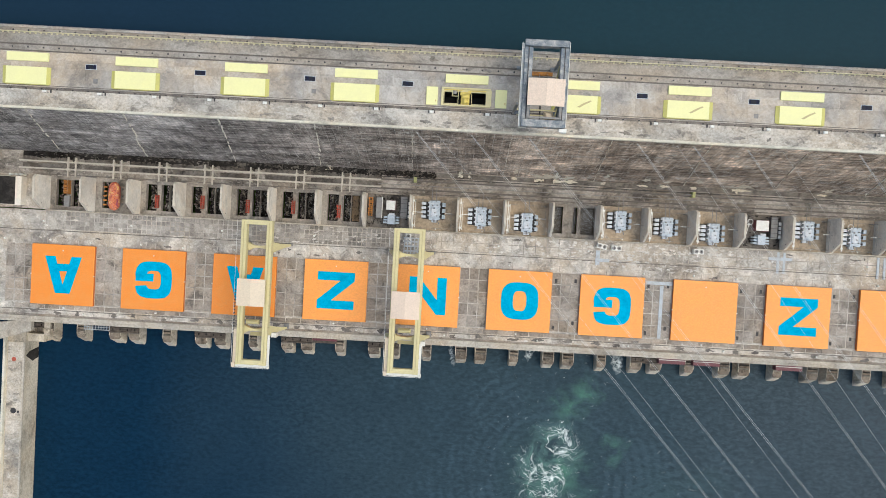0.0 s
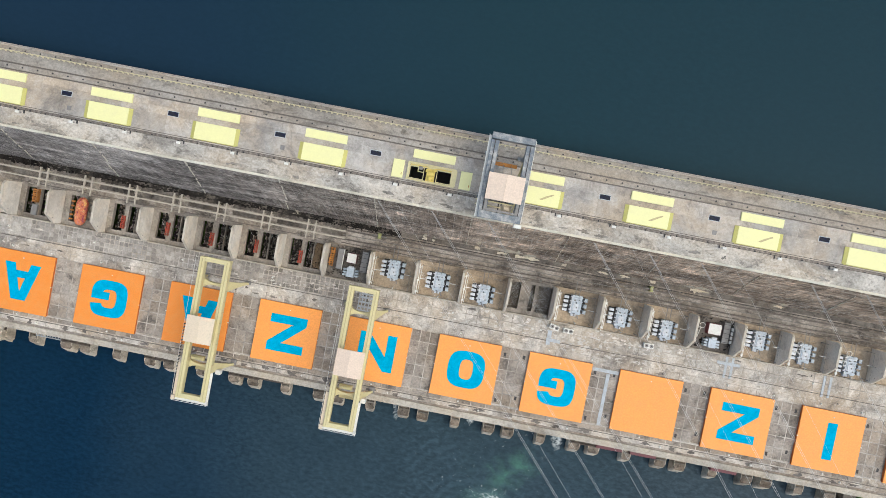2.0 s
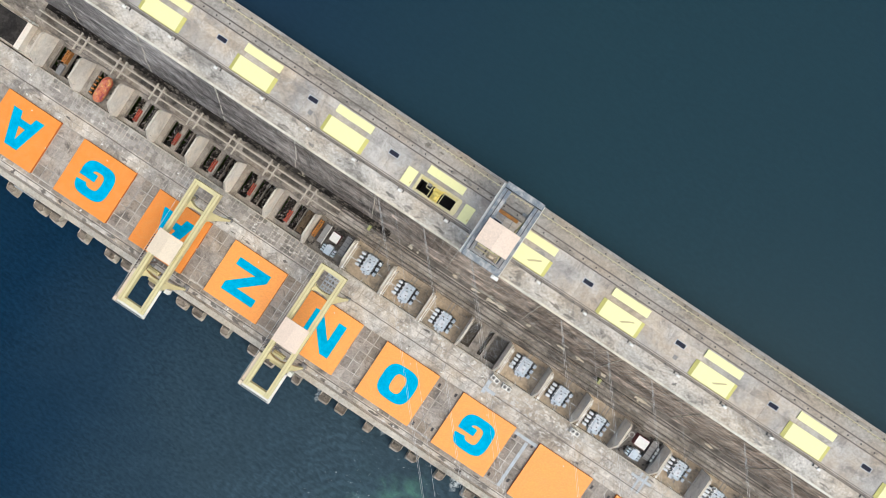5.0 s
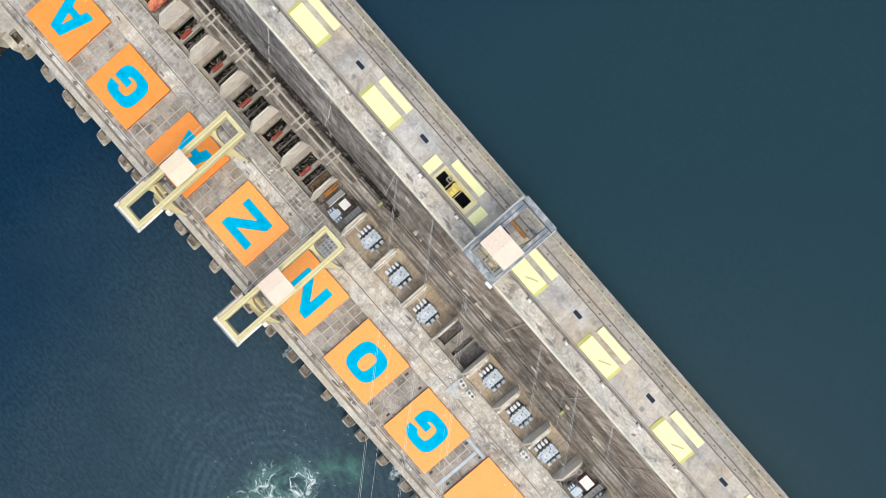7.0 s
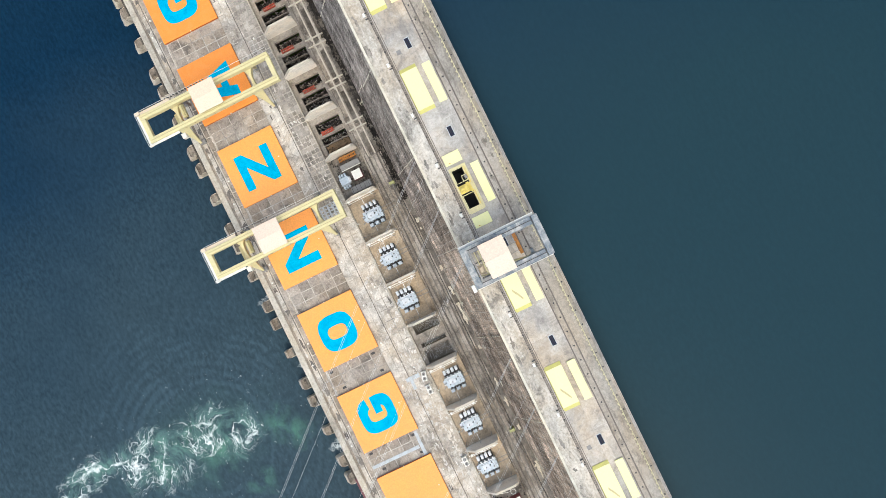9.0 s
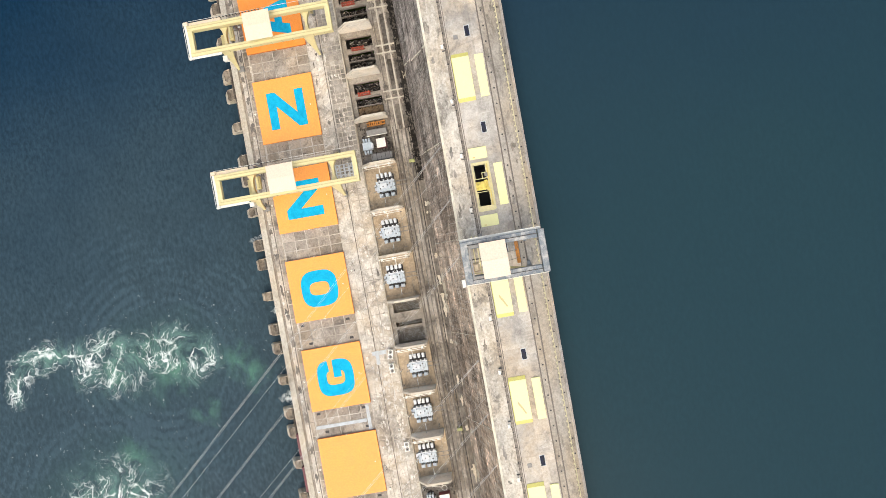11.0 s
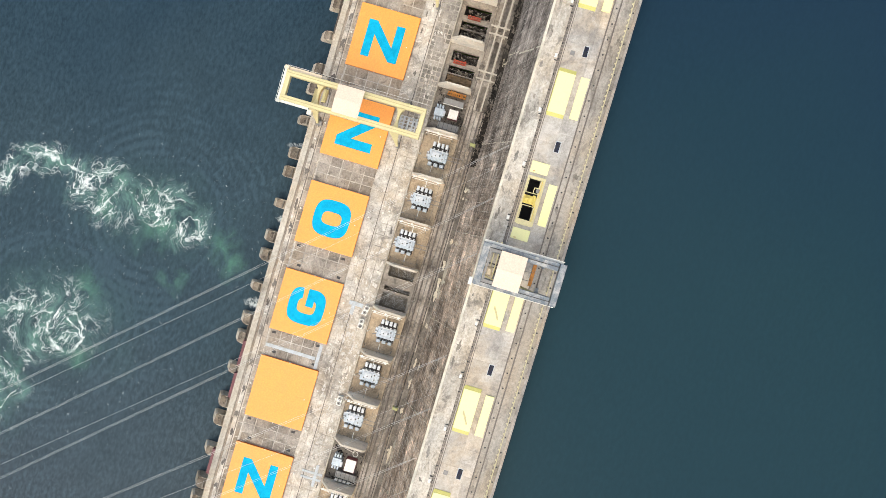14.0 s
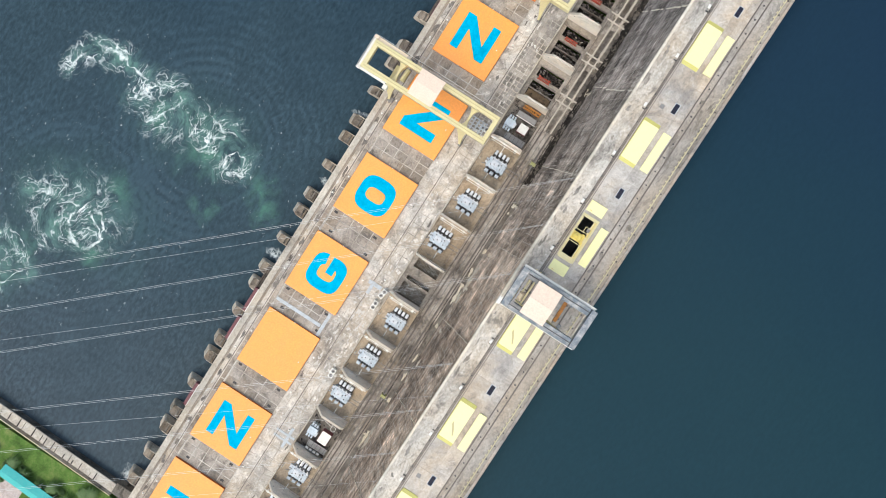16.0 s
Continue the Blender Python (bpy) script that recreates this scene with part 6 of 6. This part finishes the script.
for i in range(14):
    shrub(198 + rnd.uniform(0, 9), -40 - 2.6 * i + rnd.uniform(-1, 1), rnd.uniform(0.7, 1.5), 300 + i)

# ---- fittings on the deck ----
def hose_ring(x, y):
    c = thing("hose_ring", None, None, "white ring of pipe on a post behind a transformer", "pipe ring", "pipe rings behind the transformers")
    c.location = (x, y, -0.2)
    for i in range(12):
        a, b = 2 * math.pi * i / 12, 2 * math.pi * (i + 1) / 12
        part("segment", Shape().tube((0.75 * math.cos(a), 0.75 * math.sin(a), 6.3), (0.75 * math.cos(b), 0.75 * math.sin(b), 6.3), 0.07, 6), WHITE_STEEL, c)
    part("post", Shape().tube((0, -0.75, 0), (0, -0.75, 6.3), 0.09, 8), WHITE_STEEL, c)
    part("feed_pipe", Shape().tube((0, -0.75, 5.4), (-0.6, -3.6, 5.4), 0.07, 6), WHITE_STEEL, c)


for x in (126.6, 154.7, 168.7):
    hose_ring(x, 17.8)


def fan_unit(x, y, rz=0):
    c = thing("air_conditioner", None, None, "white outdoor air-conditioning unit with two fans", "air conditioner", "air conditioners on the deck")
    c.matrix_world = moved(x, y, 0, rz)
    part("casing", Shape().box(-1.45, 1.45, -0.75, 0.75, 0.1, 1.5, 0.08), WHITE_STEEL, c)
    for fx in (-0.7, 0.7):
        fan = part("fan_ring", Shape().tube((fx, 0, 1.5), (fx, 0, 1.62), 0.55, 14), GREY_STEEL, c)
        part("hub", Shape().tube((fx, 0, 1.62), (fx, 0, 1.68), 0.22, 10), DARK_STEEL, fan)


fan_unit(86.4, 8.5, -12)
fan_unit(90.6, 8.2, 0)
fan_unit(114.4, 8.5, 0)
fan_unit(29.9, 7.6, 90)


def trough(x0, x1, y0, y1, z=0.14):
    thing("cable_trough", Shape().box(x0, x1, y0, y1, -0.02, z, 0.03), PALE_BLUE_PAINT, "pale grey-blue cable trough cover on the deck", "trough", "cable troughs on the deck")


trough(104.3, 105.3, -17.6, -2.2)
trough(100.2, 107.9, -1.9, -0.9)
trough(85.0, 86.2, 2.9, 7.2)
trough(84.9, 89.0, 3.9, 4.9, 0.19)
for x in (137.6, 139.4, 166.5, 168.4):
    trough(x, x + 0.7, 3.4, 9.6)
trough(135.2, 142.0, 7.2, 8.1, 0.19)

spot = Shape().tube((0, 0, 0), (0, 0, 0.45), 0.32, 10, 0.22).mesh("bollard_lamp")
for k in range(-4, 7):
    for dx, y in ((5.2, 1.35), (17.6, 1.1), (9.4, -18.7), (15.6, -20.3), (2.0, 6.8)):
        ob = thing("bollard_lamp", spot, WHITE_STEEL, "small white round deck lamp", "lamp", "small lamps on the deck")
        ob.location = (UNIT * k + dx + rnd.uniform(-0.8, 0.8), y, 0)
drain = Shape().box(-0.35, 0.35, -0.55, 0.55, 0, 0.06).mesh("drain_cover")
for k in range(2, 7):
    for dx, y in ((19.9, -2.4), (25.6, -2.2), (19.7, -16.2), (25.4, -14.6)):
        ob = thing("drain_cover", drain, DARK_STEEL, "small black drain cover in the deck", "drain", "drain covers in the deck")
        ob.location = (UNIT * k + dx, y, 0)

# ---- power lines from the crest ----
ANCHORS = [32.3, 45.8, 60.0, 86.6, 100.4, 113.4, 140.7, 154.4]


def line_point(x, s, dz=0.0, dx=0.0, lean=0.895):
    """A point s metres downstream of the anchor, with a slight sag."""
    return (x + lean * s + dx, 34.6 - s, 31.4 - 0.055 * s + 0.00012 * s * s + dz)


for i, x in enumerate(ANCHORS):
    lean = 0.895 if i < 3 else 0.832
    p = thing("power_line", None, None, "twin aluminium power line strung from the dam crest", "power line", "power lines over the powerhouse")
    for d in (-0.26, 0.26):
        s = Shape()
        steps = [8.0, 30, 60, 90, 120, 160, 200, 260, 330, 420]
        for a, b in zip(steps, steps[1:]):
            s.tube(line_point(x, a, 0, d, lean), line_point(x, b, 0, d, lean), 0.027, 5)
        part("wire", s, WIRE_MAT, p)
        part("insulator_string", Shape().tube(line_point(x, 0.2, 0, d * 0.4, lean), line_point(x, 8.0, 0, d, lean), 0.05, 8), INSULATOR, p, "grey insulator string")
    part("yoke", Shape().tube(line_point(x, 8.0, 0, -0.42, lean), line_point(x, 8.0, 0, 0.42, lean), 0.08, 8), INSULATOR, p)
for x, lean in ((37.2, 0.88), (59.4, 0.86), (96.3, 0.79), (122.0, 0.81)):
    s = Shape()
    steps = [0.2, 40, 90, 140, 200, 280, 400]
    for a, b in zip(steps, steps[1:]):
        s.tube(line_point(x, a, 0, 0, lean), line_point(x, b, 0, 0, lean), 0.022, 5)
    thing("ground_wire", s, WIRE_MAT, "thin single ground wire between the power lines", "wire", "ground wires")

# ---- deck slabs between the covers, and pavers by the bays ----
for k in range(-4, 7):
    part("slab_bed", Shape().box(UNIT * k + COVER_W + 0.1, UNIT * (k + 1) - 0.1, -17.6, 0.0, -0.1, -0.012), LIME_BED, power, "pale lime-washed joints")
part("slab_bed", Shape().box(32.7, 190, 4.6, 9.9, -0.1, -0.012), LIME_BED, power, "pale lime-washed joints")
part("slab_bed", Shape().box(-86, 200, 0.15, 2.05, -0.1, -0.012), LIME_BED, power, "pale lime-washed joints")
part("slab_bed", Shape().box(-78, 32.6, 4.6, 9.9, -0.1, -0.012), LIME_BED, power, "pale lime-washed joints")
slab = Shape().box(-1.27, 1.27, -1.62, 1.62, -0.1, 0.03, 0.06).mesh("slab")
for k in range(-4, 7):
    for i in range(3):
        for j in range(5):
            ob = part("slab", slab, LIMED_SLAB if k > 0 else CONCRETE_SLAB, power)
            ob.location = (UNIT * k + COVER_W + 1.45 + 2.78 * i, -1.75 - 3.48 * j, 0)
round_paver = [(-0.6, -0.42), (-0.44, -0.58), (0.44, -0.58), (0.6, -0.42), (0.6, 0.42), (0.44, 0.58), (-0.44, 0.58), (-0.6, 0.42)]
paver = Shape().prism(round_paver, "z", -0.1, 0.025).mesh("paver")
for i in range(73):
    for j in range(4):
        ob = part("paver", paver, CONCRETE_PAVER, power)
        ob.location = (-71.2 + 1.42 * i + rnd.uniform(-0.04, 0.04), 5.25 + 1.33 * j + rnd.uniform(-0.04, 0.04), 0)
edge_slab = Shape().box(-2.12, 2.12, -0.6, 0.6, -0.1, 0.03, 0.04).mesh("slab")
for i in range(60):
    ob = part("slab", edge_slab, CONCRETE_SLAB, power)
    ob.location = (-84 + 4.5 * i, -18.55, 0)
row_slab = Shape().box(-1.64, 1.64, -1.2, 1.2, -0.1, 0.025, 0.04).mesh("slab")
for i in range(45):
    for y in (6.0, 8.6):
        ob = part("slab", row_slab, CONCRETE_DECK, power)
        ob.location = (34.5 + 3.45 * i, y, 0)
cover_slab = Shape().box(-2.2, 2.2, -0.9, 0.9, -0.1, 0.025, 0.04).mesh("slab")
for i in range(62):
    ob = part("slab", cover_slab, CONCRETE_DECK, power)
    ob.location = (-84 + 4.6 * i, 1.1, 0)
crest_slab = Shape().box(-3.3, 3.3, -0.95, 0.95, -0.1, 0.0, 0.03).mesh("slab")
for i in range(52):
    for y in (46.0, 47.9):
        if not (PIT[0] - 4 < -112 + 6.75 * i < PIT[1] + 4 and y < 46.5):
            ob = part("slab", crest_slab, CONCRETE_CREST, dam_ob)
            ob.location = (-112 + 6.75 * i, y, CREST)


# ---- stains and spills ----
def blot(shape, x, y, z, rx, ry, seed, slope=0.0):
    """A ragged flat patch; slope tilts it up with y."""
    n = 22
    pts = []
    for i in range(n):
        a = 2 * math.pi * i / n
        k = 0.72 + 0.75 * noise.noise((math.cos(a) * 1.3 + seed, math.sin(a) * 1.3, seed * 0.37)) + 0.3 * noise.noise((math.cos(a) * 4 + seed, math.sin(a) * 4, 2))
        dy = ry * k * math.sin(a)
        pts.append((x + rx * k * math.cos(a), y + dy, z + slope * dy))
    shape.add(pts + [(x, y, z)], [(i, (i + 1) % n, n) for i in range(n)])


stains = Shape()
for i in range(34):
    blot(stains, -82 + 8.0 * i + rnd.uniform(-2.2, 2.2), -20.3 + rnd.uniform(-0.35, 0.3), 0.034, rnd.uniform(0.9, 2.0), rnd.uniform(0.5, 0.9), 400 + i)
for i in range(26):
    blot(stains, rnd.uniform(-85, 190), rnd.choice((-18.6, 0.9, 2.4, 8.9)) + rnd.uniform(-0.5, 0.5), 0.032 + 0.0003 * i, rnd.uniform(0.3, 1.6), rnd.uniform(0.2, 0.5), 900 + i)
thing("deck_stains", stains, STAIN_DARK, "ragged dark damp stains on the powerhouse deck", "stain", kind="stuff")
lime = Shape()
for i in range(60):
    x = rnd.uniform(-80, 190) if i % 3 else rnd.uniform(60, 150)
    blot(lime, x, rnd.choice((2.2, 3.0, 5.2, 7.4, 8.9, -20.4)) + rnd.uniform(-0.6, 0.6), 0.040 + 0.0003 * i, rnd.uniform(0.3, 1.5), rnd.uniform(0.15, 0.55), 1000 + i)
for i in range(70):
    x, y = (rnd.uniform(2, 33), rnd.uniform(5.0, 9.7)) if i < 45 else (rnd.uniform(83, 92), rnd.uniform(2.5, 9.5))
    blot(lime, x, y, 0.058 + 0.0003 * i, rnd.uniform(0.15, 0.8), rnd.uniform(0.12, 0.5), 1500 + i)
for i in range(170):
    x = rnd.gauss(92, 22)
    blot(lime, x, rnd.uniform(2.3, 9.8), 0.080 + 0.0002 * i, rnd.uniform(0.2, 1.1), rnd.uniform(0.12, 0.6), 2500 + i)
thing("deck_lime", lime, LIME_BLOOM, "ragged pale lime blooms on the powerhouse deck", "stain", kind="stuff")
stains = Shape()
for i in range(26):
    blot(stains, rnd.uniform(-100, 220), rnd.choice((52.2, 52.8, 49.9)) + rnd.uniform(-0.4, 0.4), CREST + 0.0 + 0.0006 * i, rnd.uniform(0.7, 2.2), rnd.uniform(0.3, 0.75), 600 + i)
for i in range(46):
    blot(stains, rnd.uniform(-100, 220), 36.1 + rnd.uniform(0, 0.7), CREST + 0.135 + 0.0006 * i, rnd.uniform(0.6, 1.8), rnd.uniform(0.25, 0.6), 700 + i)
thing("crest_stains", stains, STAIN_CREST, "ragged dark damp stains on the dam crest", "stain", kind="stuff")
spill = Shape()
for i, (x, rx, z, rz) in enumerate(((66.5, 2.6, 1.4, 0.3), (70.5, 3.2, 1.6, 0.5), (75.5, 2.2, 1.2, 0.5), (71.8, 0.6, 2.6, 0.9), (122.5, 2.0, 1.2, 0.5), (126.5, 2.6, 1.9, 0.4), (125.0, 0.7, 2.8, 0.9), (44.1, 0.7, 1.2, 0.5), (104.0, 1.2, 2.6, 0.3),
                                    (46.8, 0.5, 0.9, 0.25), (97.5, 1.4, 3.2, 0.3), (112.5, 0.9, 3.8, 0.5), (5.5, 1.1, 0.6, 0.4), (150.0, 1.6, 2.0, 0.5), (60.0, 0.8, 4.0, 0.5), (86.0, 0.9, 4.4, 0.5))):
    # the foot of the spill lies on the yard, its upper part clings to the face
    blot(spill, x, 26.75 + 0.1 * (i % 3), -0.835 + 0.002 * i, rx * 1.3, 0.35 + rz * 0.5, 800 + i)
    yy = 27.4 + (z + 0.6) * 3.8 / 16.6
    blot(spill, x, yy - 0.12, z, rx, rz, 860 + i, 16.6 / 3.8)
thing("cement_spills", spill, SPILL_CREAM, "cream cement spills dried on the dam's toe", "stain", kind="stuff")
